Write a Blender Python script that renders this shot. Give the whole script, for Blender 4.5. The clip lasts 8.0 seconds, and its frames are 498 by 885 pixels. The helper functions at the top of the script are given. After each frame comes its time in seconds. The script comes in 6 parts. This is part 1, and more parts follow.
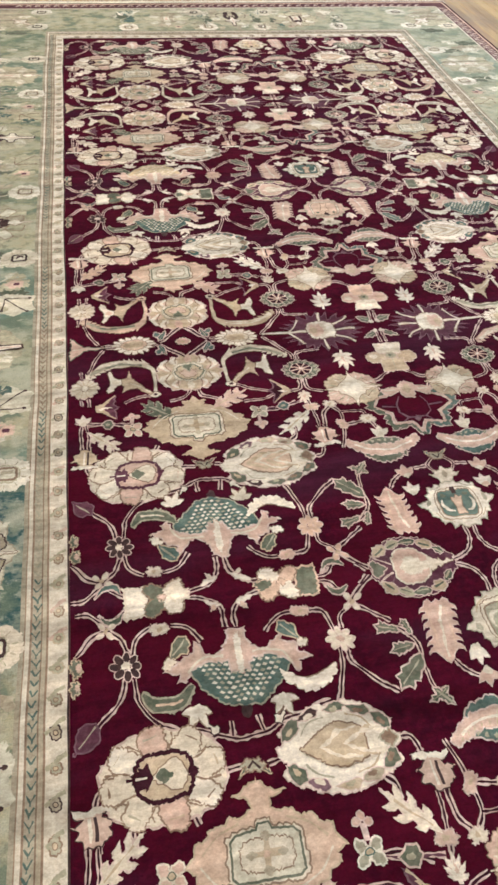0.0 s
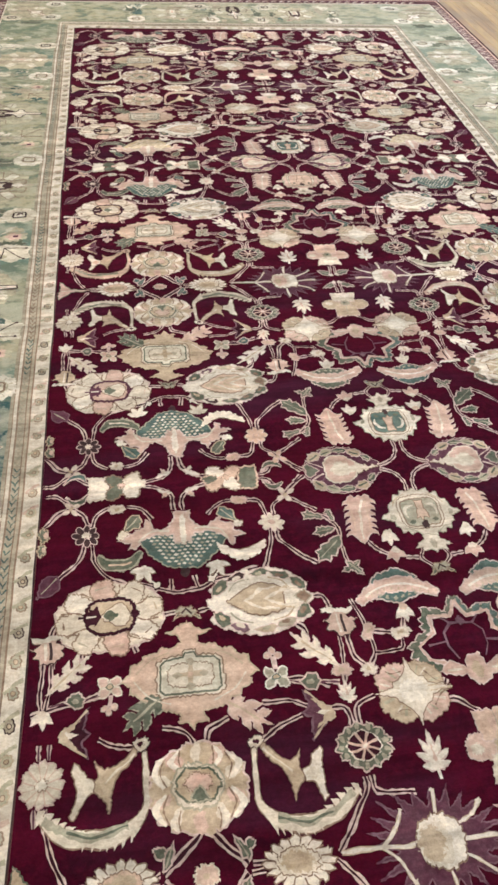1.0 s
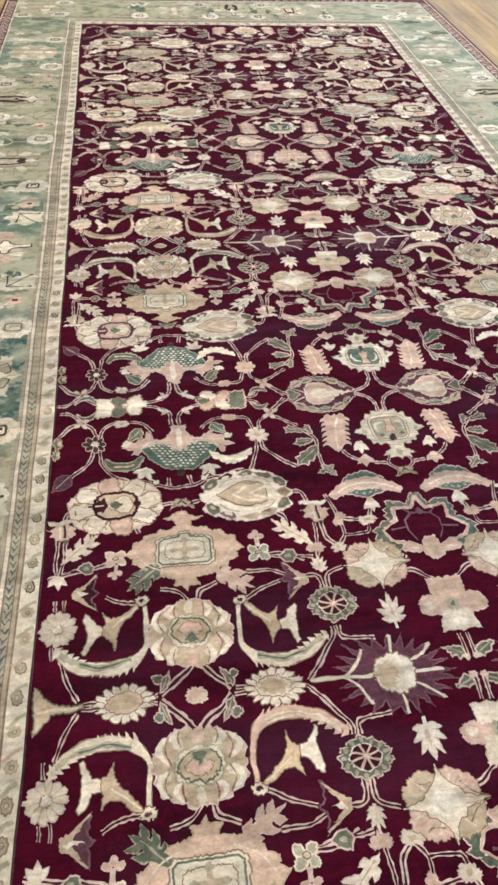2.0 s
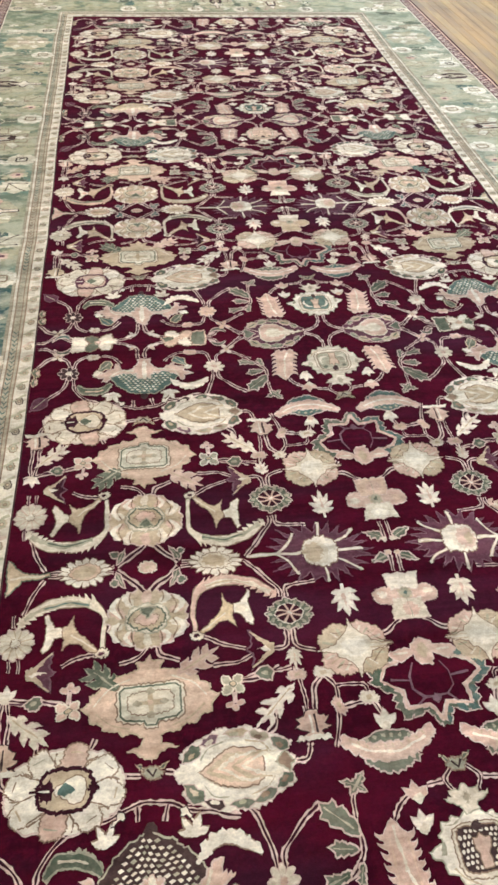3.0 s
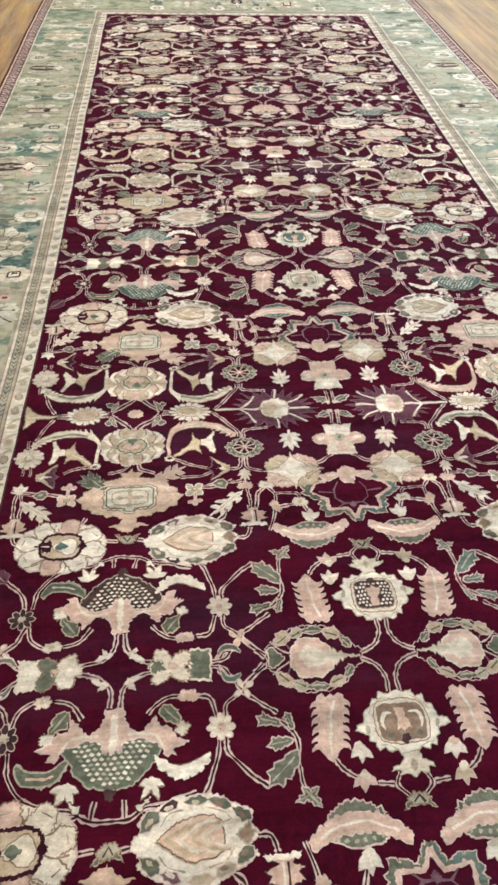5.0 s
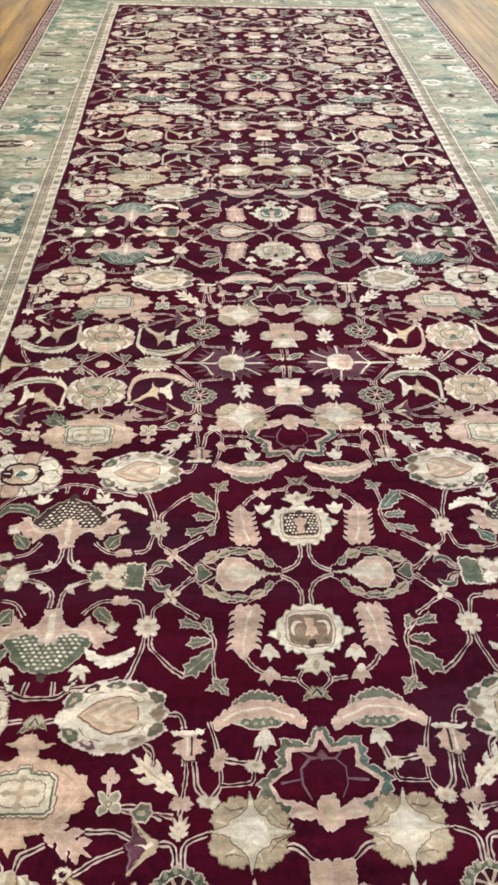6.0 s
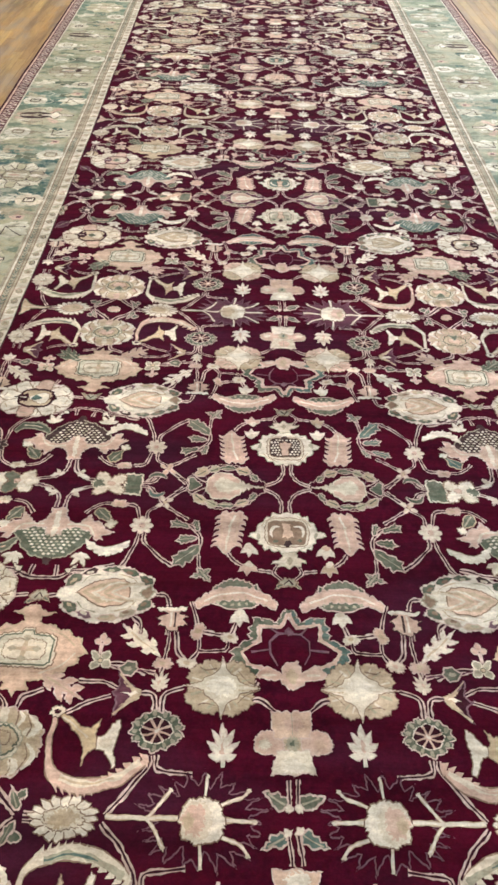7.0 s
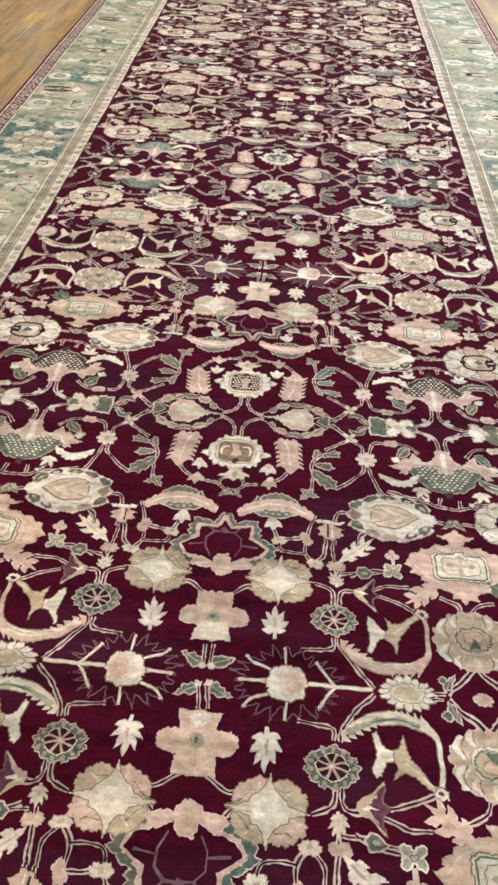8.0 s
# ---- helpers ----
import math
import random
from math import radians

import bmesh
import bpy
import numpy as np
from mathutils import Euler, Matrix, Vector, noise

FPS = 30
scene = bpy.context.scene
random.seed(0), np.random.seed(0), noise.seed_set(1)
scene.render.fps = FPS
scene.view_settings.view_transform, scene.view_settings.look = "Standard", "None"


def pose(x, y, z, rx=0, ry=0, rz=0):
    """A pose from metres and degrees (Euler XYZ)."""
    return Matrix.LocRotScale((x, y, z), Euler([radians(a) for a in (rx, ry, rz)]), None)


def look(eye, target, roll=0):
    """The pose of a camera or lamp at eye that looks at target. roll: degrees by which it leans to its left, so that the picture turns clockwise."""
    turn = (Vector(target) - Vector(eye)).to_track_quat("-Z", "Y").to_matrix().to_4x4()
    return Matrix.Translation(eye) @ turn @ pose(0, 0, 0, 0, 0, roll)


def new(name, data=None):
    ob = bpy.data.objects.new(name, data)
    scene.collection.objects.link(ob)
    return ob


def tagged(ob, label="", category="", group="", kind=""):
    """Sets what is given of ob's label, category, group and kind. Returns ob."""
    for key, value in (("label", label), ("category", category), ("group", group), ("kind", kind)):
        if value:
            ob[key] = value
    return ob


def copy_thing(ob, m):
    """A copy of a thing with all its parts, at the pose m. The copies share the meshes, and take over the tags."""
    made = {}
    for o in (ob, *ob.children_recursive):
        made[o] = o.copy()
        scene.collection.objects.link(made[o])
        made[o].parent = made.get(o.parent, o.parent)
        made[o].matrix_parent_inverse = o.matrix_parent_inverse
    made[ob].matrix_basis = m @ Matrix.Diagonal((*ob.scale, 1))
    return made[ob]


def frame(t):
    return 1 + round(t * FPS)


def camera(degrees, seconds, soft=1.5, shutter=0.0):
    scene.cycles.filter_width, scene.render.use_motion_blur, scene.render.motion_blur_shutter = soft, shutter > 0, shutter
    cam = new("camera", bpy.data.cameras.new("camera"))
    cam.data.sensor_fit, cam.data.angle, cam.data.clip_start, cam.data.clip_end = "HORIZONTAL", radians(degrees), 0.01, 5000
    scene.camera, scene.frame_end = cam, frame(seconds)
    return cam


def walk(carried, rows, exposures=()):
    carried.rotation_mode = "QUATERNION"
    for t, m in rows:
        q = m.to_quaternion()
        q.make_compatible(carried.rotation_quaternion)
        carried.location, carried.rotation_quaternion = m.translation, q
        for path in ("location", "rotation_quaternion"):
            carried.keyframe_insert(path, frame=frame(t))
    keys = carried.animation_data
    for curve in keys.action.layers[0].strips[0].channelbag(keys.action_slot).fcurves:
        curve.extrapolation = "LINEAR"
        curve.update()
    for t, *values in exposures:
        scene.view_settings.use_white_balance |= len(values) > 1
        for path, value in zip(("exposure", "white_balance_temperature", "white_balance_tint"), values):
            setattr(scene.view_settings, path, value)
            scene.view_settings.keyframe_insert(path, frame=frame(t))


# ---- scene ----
# Camera: backs away along a long hall carpet, held at chest height and looking down.
cam = camera(40.0, 8.0, soft=2.8)
PATH = [
    (0, (-0.7947, -4.9554, 1.5210), (-0.5517, -3.7593, 0.1980), 2.7),
    (0.5, (-0.7173, -5.1651, 1.5282), (-0.4950, -3.9636, 0.2070), 2.8),
    (1, (-0.6678, -5.3613, 1.5489), (-0.4626, -4.1499, 0.2340), 2.9),
    (2.3, (-0.6705, -5.8401, 1.5651), (-0.4770, -4.6107, 0.2646), 2.4),
    (2.5, (-0.6489, -5.9022, 1.5786), (-0.4590, -4.6746, 0.2754), 2.3),
    (3, (-0.5526, -6.1299, 1.5750), (-0.3663, -4.8951, 0.2781), 2),
    (3.5, (-0.5085, -6.3126, 1.5822), (-0.3384, -5.0670, 0.2943), 1.3),
    (4, (-0.4986, -6.4890, 1.5849), (-0.3501, -5.2371, 0.3006), 0.7),
    (4.2, (-0.5031, -6.5583, 1.5858), (-0.3618, -5.3046, 0.3024), 0.5),
    (5.3, (-0.3429, -6.8940, 1.5858), (-0.2448, -5.6232, 0.3150), 1.3),
    (5.5, (-0.2781, -6.9507, 1.5912), (-0.2007, -5.6799, 0.3177), 0.8),
    (6, (-0.2079, -7.0668, 1.5894), (-0.1467, -5.7969, 0.3159), 1.3),
    (6.5, (-0.1764, -7.2180, 1.5786), (-0.1359, -5.9490, 0.3033), 1.6),
    (7, (-0.1287, -7.3737, 1.5858), (-0.1125, -6.1065, 0.3078), 1.9),
    (7.5, (-0.0360, -7.5087, 1.5984), (-0.0513, -6.2397, 0.3213), 2.4),
    (8, (0.1071, -7.6869, 1.5804), (0.0558, -6.4197, 0.3033), 3),
]
walk(cam, [(t, look(eye, target, roll)) for t, eye, target, roll in PATH], [(0.0, -0.19, 6650, 11), (0.8, -0.16, 6600, 12), (3.0, -0.08, 6380, 8), (5.5, 0.0, 6350, 8.5), (7.0, 0.02, 6400, 9), (8.0, 0.05, 6450, 10)])

# ---- light ----
world = bpy.data.worlds.new("world")
scene.world = world
world.use_nodes = True
wn = world.node_tree
sky = wn.nodes.new("ShaderNodeTexSky")
sky.sky_type, sky.sun_disc = "NISHITA", False
sky.sun_elevation, sky.sun_rotation = radians(35), radians(60)
wn.links.new(sky.outputs[0], wn.nodes["Background"].inputs[0])
wn.nodes["Background"].inputs[1].default_value = 0.12


# ---- materials ----
def tree_of(name):
    mat = bpy.data.materials.new(name)
    mat.use_nodes = True
    nt = mat.node_tree
    return mat, nt, nt.nodes["Principled BSDF"]


def node(nt, kind, **inputs):
    n = nt.nodes.new(kind)
    for k, v in inputs.items():
        n.inputs[k.replace("_", " ")].default_value = v
    return n


def ramp(nt, fac, stops):
    n = nt.nodes.new("ShaderNodeValToRGB")
    while len(n.color_ramp.elements) < len(stops):
        n.color_ramp.elements.new(0.5)
    for e, (p, c) in zip(n.color_ramp.elements, stops):
        e.position, e.color = p, (*c, 1) if len(c) == 3 else c
    nt.links.new(fac, n.inputs[0])
    return n.outputs[0]


def mixed(nt, fac, a, b, kind="MIX"):
    n = nt.nodes.new("ShaderNodeMix")
    n.data_type, n.blend_type = "RGBA", kind
    for sock, v in ((n.inputs[0], fac), (n.inputs[6], a), (n.inputs[7], b)):
        if isinstance(v, (int, float)):
            sock.default_value = v
        elif isinstance(v, tuple):
            sock.default_value = (*v, 1)
        else:
            nt.links.new(v, sock)
    return n.outputs[2]


def world_coords(nt, sx, sy, sz=1.0):
    g = nt.nodes.new("ShaderNodeNewGeometry")
    m = nt.nodes.new("ShaderNodeMapping")
    m.inputs["Scale"].default_value = (sx, sy, sz)
    nt.links.new(g.outputs["Position"], m.inputs["Vector"])
    return m.outputs[0]


def noise_at(nt, vec, scale, detail=3.0, rough=0.6):
    n = node(nt, "ShaderNodeTexNoise", Scale=scale, Detail=detail, Roughness=rough)
    nt.links.new(vec, n.inputs["Vector"])
    return n.outputs[0]


def wool(name, base, worn, vary=0.25, streak=0.35, mottle=0.3, lots=()):
    """Hand-knotted wool pile: dye lots in weft bands, worn lighter patches, knot grain."""
    mat, nt, bsdf = tree_of(name)
    weft = noise_at(nt, world_coords(nt, 0.5, 7.0), 2.2, 4.0, 0.65)
    patch = noise_at(nt, world_coords(nt, 1.0, 1.0), 5.0, 3.0, 0.6)
    grain = noise_at(nt, world_coords(nt, 1.0, 1.3), 260.0, 2.0, 0.7)
    dye = noise_at(nt, world_coords(nt, 0.7, 2.6), 1.5, 3.0, 0.55)
    blot = noise_at(nt, world_coords(nt, 1.0, 1.0), 45.0, 3.0, 0.7)
    rnd = nt.nodes.new("ShaderNodeObjectInfo").outputs["Random"]
    col = mixed(nt, ramp(nt, patch, [(0.35, (0, 0, 0)), (0.75, (vary * 2.4,) * 3)]), base, worn)
    col = mixed(nt, ramp(nt, blot, [(0.42, (0, 0, 0)), (0.72, (vary * 2.6,) * 3)]), col, worn)
    # wine field only: red dye lots, and lilac sheen painted as purple patches
    if lots:
        col = mixed(nt, ramp(nt, dye, [(0.52, (0, 0, 0)), (0.66, (0.8,) * 3)]), col, lots[0])
        col = mixed(nt, ramp(nt, dye, [(0.34, (0.8,) * 3), (0.48, (0, 0, 0))]), col, lots[1])
    cloud = noise_at(nt, world_coords(nt, 1.0, 1.5), 26.0, 5.0, 0.7)
    col = mixed(nt, 1.0, col, ramp(nt, cloud, [(0.3, (1 - mottle, 1 - mottle * 1.1, 1 - mottle * 1.2)), (0.68, (1 + mottle * 0.7, 1 + mottle * 0.7, 1 + mottle * 0.65))]), "MULTIPLY")
    fleck = noise_at(nt, world_coords(nt, 1.0, 1.2), 120.0, 3.0, 0.7)
    col = mixed(nt, 1.0, col, ramp(nt, fleck, [(0.3, (0.86, 0.85, 0.85)), (0.7, (1.1, 1.1, 1.09))]), "MULTIPLY")
    lot = ramp(nt, weft, [(0.3, (1 - streak, 1 - streak, 1 - streak)), (0.7, (1 + streak, 1 + streak, 1 + streak))])
    col = mixed(nt, 1.0, col, lot, "MULTIPLY")
    tint = ramp(nt, rnd, [(0.0, (0.86, 0.86, 0.84)), (0.5, (1.0, 0.99, 0.97)), (1.0, (1.1, 1.06, 1.02))])
    col = mixed(nt, 1.0, col, tint, "MULTIPLY")
    knots = ramp(nt, grain, [(0.25, (0.86, 0.86, 0.86)), (0.75, (1.1, 1.1, 1.1))])
    col = mixed(nt, 1.0, col, knots, "MULTIPLY")
    nt.links.new(col, bsdf.inputs["Base Color"])
    bsdf.inputs["Roughness"].default_value = 0.78
    bsdf.inputs["Specular IOR Level"].default_value = 0.015
    bsdf.inputs["Sheen Weight"].default_value = 0.0
    bsdf.inputs["Sheen Roughness"].default_value = 0.45
    bump = node(nt, "ShaderNodeBump", Strength=0.25, Distance=0.002)
    nt.links.new(grain, bump.inputs["Height"])
    nt.links.new(bump.outputs[0], bsdf.inputs["Normal"])
    return mat


WINE = wool("wine_wool", (0.026, 0.0022, 0.0082), (0.053, 0.0032, 0.0112), 0.42, 0.35, 0.16, ((0.047, 0.0027, 0.009), (0.036, 0.0085, 0.018)))
IVORY = wool("ivory_wool", (0.64, 0.60, 0.485), (0.55, 0.505, 0.39), 0.3)
CREAM = wool("cream_wool", (0.51, 0.455, 0.34), (0.58, 0.53, 0.41), 0.3)
BLUSH = wool("blush_wool", (0.48, 0.325, 0.25), (0.50, 0.395, 0.305), 0.3)
TAN = wool("tan_wool", (0.37, 0.295, 0.19), (0.47, 0.39, 0.275), 0.3)
SAGE = wool("sage_wool", (0.24, 0.245, 0.175), (0.38, 0.35, 0.255), 0.35)
GREEN = wool("moss_green_wool", (0.060, 0.086, 0.056), (0.165, 0.168, 0.122), 0.35)
TEAL = wool("teal_wool", (0.050, 0.098, 0.086), (0.13, 0.175, 0.14), 0.35)
BROWN = wool("umber_wool", (0.034, 0.020, 0.020), (0.085, 0.055, 0.048))
PLUM = wool("plum_wool", (0.024, 0.0052, 0.009), (0.044, 0.014, 0.02), 0.4)
STEM = wool("stem_wool", (0.61, 0.49, 0.415), (0.42, 0.325, 0.27), 0.5)
GOLD = wool("gold_wool", (0.46, 0.36, 0.21), (0.52, 0.43, 0.29))
MAUVE = wool("mauve_wool", (0.19, 0.12, 0.13), (0.11, 0.06, 0.075), 0.4)
SIENNA = wool("sienna_wool", (0.15, 0.10, 0.068), (0.26, 0.19, 0.13), 0.4)
DUSK = wool("dusk_wool", (0.074, 0.022, 0.036), (0.115, 0.054, 0.068), 0.4)
KHAKI = wool("khaki_wool", (0.27, 0.24, 0.165), (0.38, 0.34, 0.25), 0.4)
ROSE = wool("rose_wool", (0.06, 0.021, 0.027), (0.11, 0.055, 0.055), 0.4)
GUARD = wool("guard_wool", (0.56, 0.53, 0.42), (0.47, 0.42, 0.32), 0.4)
OAT = wool("oat_wool", (0.40, 0.37, 0.255), (0.32, 0.31, 0.21), 0.4)
LINEN = wool("linen_wool", (0.56, 0.53, 0.41), (0.46, 0.435, 0.325), 0.4)
PEACH = wool("peach_wool", (0.545, 0.392, 0.282), (0.49, 0.37, 0.27), 0.4)
PALETTE = [WINE, IVORY, CREAM, BLUSH, TAN, SAGE, GREEN, TEAL, BROWN, PLUM, STEM, GOLD, MAUVE, SIENNA, DUSK, KHAKI, OAT, LINEN, PEACH]
wine, ivory, cream, blush, tan, sage, green, teal, brown, plum, stem, gold, mauve, sienna, dusk, khaki, oat, linen, peach = range(19)


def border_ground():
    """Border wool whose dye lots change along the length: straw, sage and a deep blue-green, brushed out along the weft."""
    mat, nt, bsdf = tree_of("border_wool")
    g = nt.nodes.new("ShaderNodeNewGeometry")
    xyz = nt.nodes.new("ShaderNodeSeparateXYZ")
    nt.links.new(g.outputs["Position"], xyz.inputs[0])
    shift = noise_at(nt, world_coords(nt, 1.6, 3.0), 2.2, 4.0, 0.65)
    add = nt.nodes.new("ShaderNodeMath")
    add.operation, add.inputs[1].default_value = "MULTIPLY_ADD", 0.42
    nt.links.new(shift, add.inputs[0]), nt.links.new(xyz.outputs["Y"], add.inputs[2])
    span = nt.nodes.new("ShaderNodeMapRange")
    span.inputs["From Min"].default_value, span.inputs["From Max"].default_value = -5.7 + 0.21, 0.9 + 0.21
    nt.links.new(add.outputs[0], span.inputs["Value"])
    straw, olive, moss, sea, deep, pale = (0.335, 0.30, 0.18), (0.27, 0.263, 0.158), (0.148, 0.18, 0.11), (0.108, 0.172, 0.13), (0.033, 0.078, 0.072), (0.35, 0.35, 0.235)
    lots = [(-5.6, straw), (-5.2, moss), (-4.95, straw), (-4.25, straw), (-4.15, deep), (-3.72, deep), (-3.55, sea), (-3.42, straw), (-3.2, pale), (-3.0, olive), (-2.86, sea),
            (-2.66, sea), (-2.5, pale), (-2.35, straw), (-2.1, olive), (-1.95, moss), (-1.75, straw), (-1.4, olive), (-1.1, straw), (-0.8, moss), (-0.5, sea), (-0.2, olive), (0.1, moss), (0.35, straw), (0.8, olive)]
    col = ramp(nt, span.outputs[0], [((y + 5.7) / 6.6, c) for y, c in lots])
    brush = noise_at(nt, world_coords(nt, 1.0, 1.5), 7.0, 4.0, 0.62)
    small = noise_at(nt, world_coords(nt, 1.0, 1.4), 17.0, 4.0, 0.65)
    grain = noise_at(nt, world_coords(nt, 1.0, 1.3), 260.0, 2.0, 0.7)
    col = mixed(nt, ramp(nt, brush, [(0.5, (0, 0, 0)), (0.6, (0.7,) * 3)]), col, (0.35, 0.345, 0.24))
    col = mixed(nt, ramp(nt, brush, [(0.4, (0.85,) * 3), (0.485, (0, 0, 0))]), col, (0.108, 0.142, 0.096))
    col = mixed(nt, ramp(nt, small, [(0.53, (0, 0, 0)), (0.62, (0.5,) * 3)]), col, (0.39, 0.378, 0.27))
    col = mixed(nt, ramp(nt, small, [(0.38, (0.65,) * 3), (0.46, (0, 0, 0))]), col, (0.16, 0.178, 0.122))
    # glare on the +x border, painted into the wool colour as a pale mix
    side_glare = nt.nodes.new("ShaderNodeMapRange")
    side_glare.inputs["From Min"].default_value, side_glare.inputs["From Max"].default_value, side_glare.inputs["To Max"].default_value = -1.0, 1.2, 0.26
    nt.links.new(xyz.outputs["X"], side_glare.inputs["Value"])
    col = mixed(nt, side_glare.outputs[0], col, (0.34, 0.335, 0.24))
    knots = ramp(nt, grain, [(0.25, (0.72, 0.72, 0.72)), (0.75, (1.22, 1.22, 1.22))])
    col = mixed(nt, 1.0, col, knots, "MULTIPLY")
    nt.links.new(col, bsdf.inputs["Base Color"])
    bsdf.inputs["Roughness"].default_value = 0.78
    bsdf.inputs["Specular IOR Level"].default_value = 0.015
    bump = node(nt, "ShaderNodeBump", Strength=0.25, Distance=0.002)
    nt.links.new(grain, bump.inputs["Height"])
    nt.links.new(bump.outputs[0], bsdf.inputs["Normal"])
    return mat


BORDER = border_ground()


def oak():
    """Varnished strip oak, each strip its own tone, with long grain and scuffs."""
    mat, nt, bsdf = tree_of("oak_strip")
    rnd = nt.nodes.new("ShaderNodeObjectInfo").outputs["Random"]
    isl = nt.nodes.new("ShaderNodeNewGeometry").outputs["Random Per Island"]
    add = nt.nodes.new("ShaderNodeMath")
    add.operation = "ADD"
    nt.links.new(rnd, add.inputs[0]), nt.links.new(isl, add.inputs[1])
    fr = nt.nodes.new("ShaderNodeMath")
    fr.operation = "FRACT"
    nt.links.new(add.outputs[0], fr.inputs[0])
    col = ramp(nt, fr.outputs[0], [(0.0, (0.26, 0.15, 0.052)), (0.3, (0.36, 0.215, 0.07)), (0.6, (0.305, 0.19, 0.072)), (0.85, (0.42, 0.28, 0.095)), (1.0, (0.29, 0.2, 0.10))])
    grain = noise_at(nt, world_coords(nt, 40.0, 2.0), 3.0, 6.0, 0.65)
    wear = noise_at(nt, world_coords(nt, 1.5, 0.8), 2.5, 4.0, 0.6)
    col = mixed(nt, 1.0, col, ramp(nt, grain, [(0.3, (0.72, 0.68, 0.62)), (0.7, (1.12, 1.12, 1.12))]), "MULTIPLY")
    col = mixed(nt, ramp(nt, wear, [(0.48, (0, 0, 0)), (0.66, (0.8,) * 3)]), col, (0.25, 0.205, 0.15))
    streak = noise_at(nt, world_coords(nt, 7.0, 0.7), 1.6, 4.0, 0.6)
    col = mixed(nt, 1.0, col, ramp(nt, streak, [(0.35, (0.62, 0.60, 0.58)), (0.5, (1.0, 1.0, 1.0)), (0.68, (1.3, 1.22, 1.0))]), "MULTIPLY")
    # floor colour dimmed towards +x to offset the strong cool light there
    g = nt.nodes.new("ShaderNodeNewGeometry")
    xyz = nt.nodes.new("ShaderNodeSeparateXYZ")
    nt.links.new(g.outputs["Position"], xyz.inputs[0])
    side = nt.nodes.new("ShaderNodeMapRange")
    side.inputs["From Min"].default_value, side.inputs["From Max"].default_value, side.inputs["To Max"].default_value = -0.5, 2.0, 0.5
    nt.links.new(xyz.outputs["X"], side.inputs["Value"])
    dim_tone = mixed(nt, 1.0, (0.20, 0.148, 0.082), ramp(nt, streak, [(0.35, (0.8, 0.8, 0.8)), (0.65, (1.25, 1.2, 1.1))]), "MULTIPLY")
    col = mixed(nt, side.outputs[0], col, dim_tone)
    nt.links.new(col, bsdf.inputs["Base Color"])
    bsdf.inputs["Specular IOR Level"].default_value = 0.3
    nt.links.new(ramp(nt, wear, [(0.3, (0.46,) * 3), (0.7, (0.62,) * 3)]), bsdf.inputs["Roughness"])
    bump = node(nt, "ShaderNodeBump", Strength=0.15, Distance=0.002)
    nt.links.new(grain, bump.inputs["Height"])
    nt.links.new(bump.outputs[0], bsdf.inputs["Normal"])
    return mat


OAK = oak()


def plaster(name, base):
    mat, nt, bsdf = tree_of(name)
    n = noise_at(nt, world_coords(nt, 1, 1), 1.5, 4.0)
    f = noise_at(nt, world_coords(nt, 1, 1), 90.0, 2.0)
    nt.links.new(mixed(nt, 1.0, base, ramp(nt, n, [(0.3, (0.94,) * 3), (0.7, (1.02,) * 3)]), "MULTIPLY"), bsdf.inputs["Base Color"])
    bsdf.inputs["Roughness"].default_value = 0.85
    bump = node(nt, "ShaderNodeBump", Strength=0.12, Distance=0.002)
    nt.links.new(f, bump.inputs["Height"])
    nt.links.new(bump.outputs[0], bsdf.inputs["Normal"])
    return mat


WALL = plaster("wall_paint", (0.78, 0.75, 0.70))
CEIL = plaster("ceiling_paint", (0.82, 0.81, 0.79))


def fill_glow(name, colour, strength):
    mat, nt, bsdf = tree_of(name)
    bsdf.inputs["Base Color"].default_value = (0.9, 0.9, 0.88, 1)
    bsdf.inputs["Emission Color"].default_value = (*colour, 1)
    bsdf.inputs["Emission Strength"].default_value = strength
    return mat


def white_metal():
    mat, nt, bsdf = tree_of("lamp_metal")
    bsdf.inputs["Base Color"].default_value = (0.75, 0.75, 0.74, 1)
    bsdf.inputs["Roughness"].default_value = 0.4
    return mat


# emission tints invented to balance tone from left to right and near to far
WARM = fill_glow("warm_diffuser", (0.945, 0.94, 0.99), 19.6)
AMBER = fill_glow("amber_diffuser", (1.0, 0.86, 0.70), 19.6)
COOL = fill_glow("cool_diffuser", (0.715, 0.795, 1.0), 41.0)
METAL = white_metal()

# ---- building helpers ----
K = 0.9             # metres to one unit of the carpet's drawing
rng = random.Random(7)


def mesh_from(name, bm, mats):
    me = bpy.data.meshes.new(name)
    bm.to_mesh(me)
    bm.free()
    for m in mats:
        me.materials.append(m)
    return me


def box_bm(x0, x1, y0, y1, z0, z1, bevel=0.0):
    bm = bmesh.new()
    bmesh.ops.create_cube(bm, size=1)
    for v in bm.verts:
        v.co = Vector(((x0 + x1) / 2 + v.co.x * (x1 - x0), (y0 + y1) / 2 + v.co.y * (y1 - y0), (z0 + z1) / 2 + v.co.z * (z1 - z0)))
    if bevel:
        bmesh.ops.bevel(bm, geom=bm.edges[:], offset=bevel, segments=2, affect="EDGES")
    return bm


def part(name, bm, material, parent, label=""):
    ob = new(name, mesh_from(name, bm, [material]))
    ob.parent = parent
    return tagged(ob, label)


# ---- room ----
RX0, RX1, RY0, RY1, CH = -4.6, 4.6, -11.5, 4.2, 3.1
FLOOR_Z = -0.012


def structure(name, bm, mat, label):
    ob = new(name, mesh_from(name, bm, [mat]))
    return tagged(ob, label, name.split("_")[0], kind="structure")


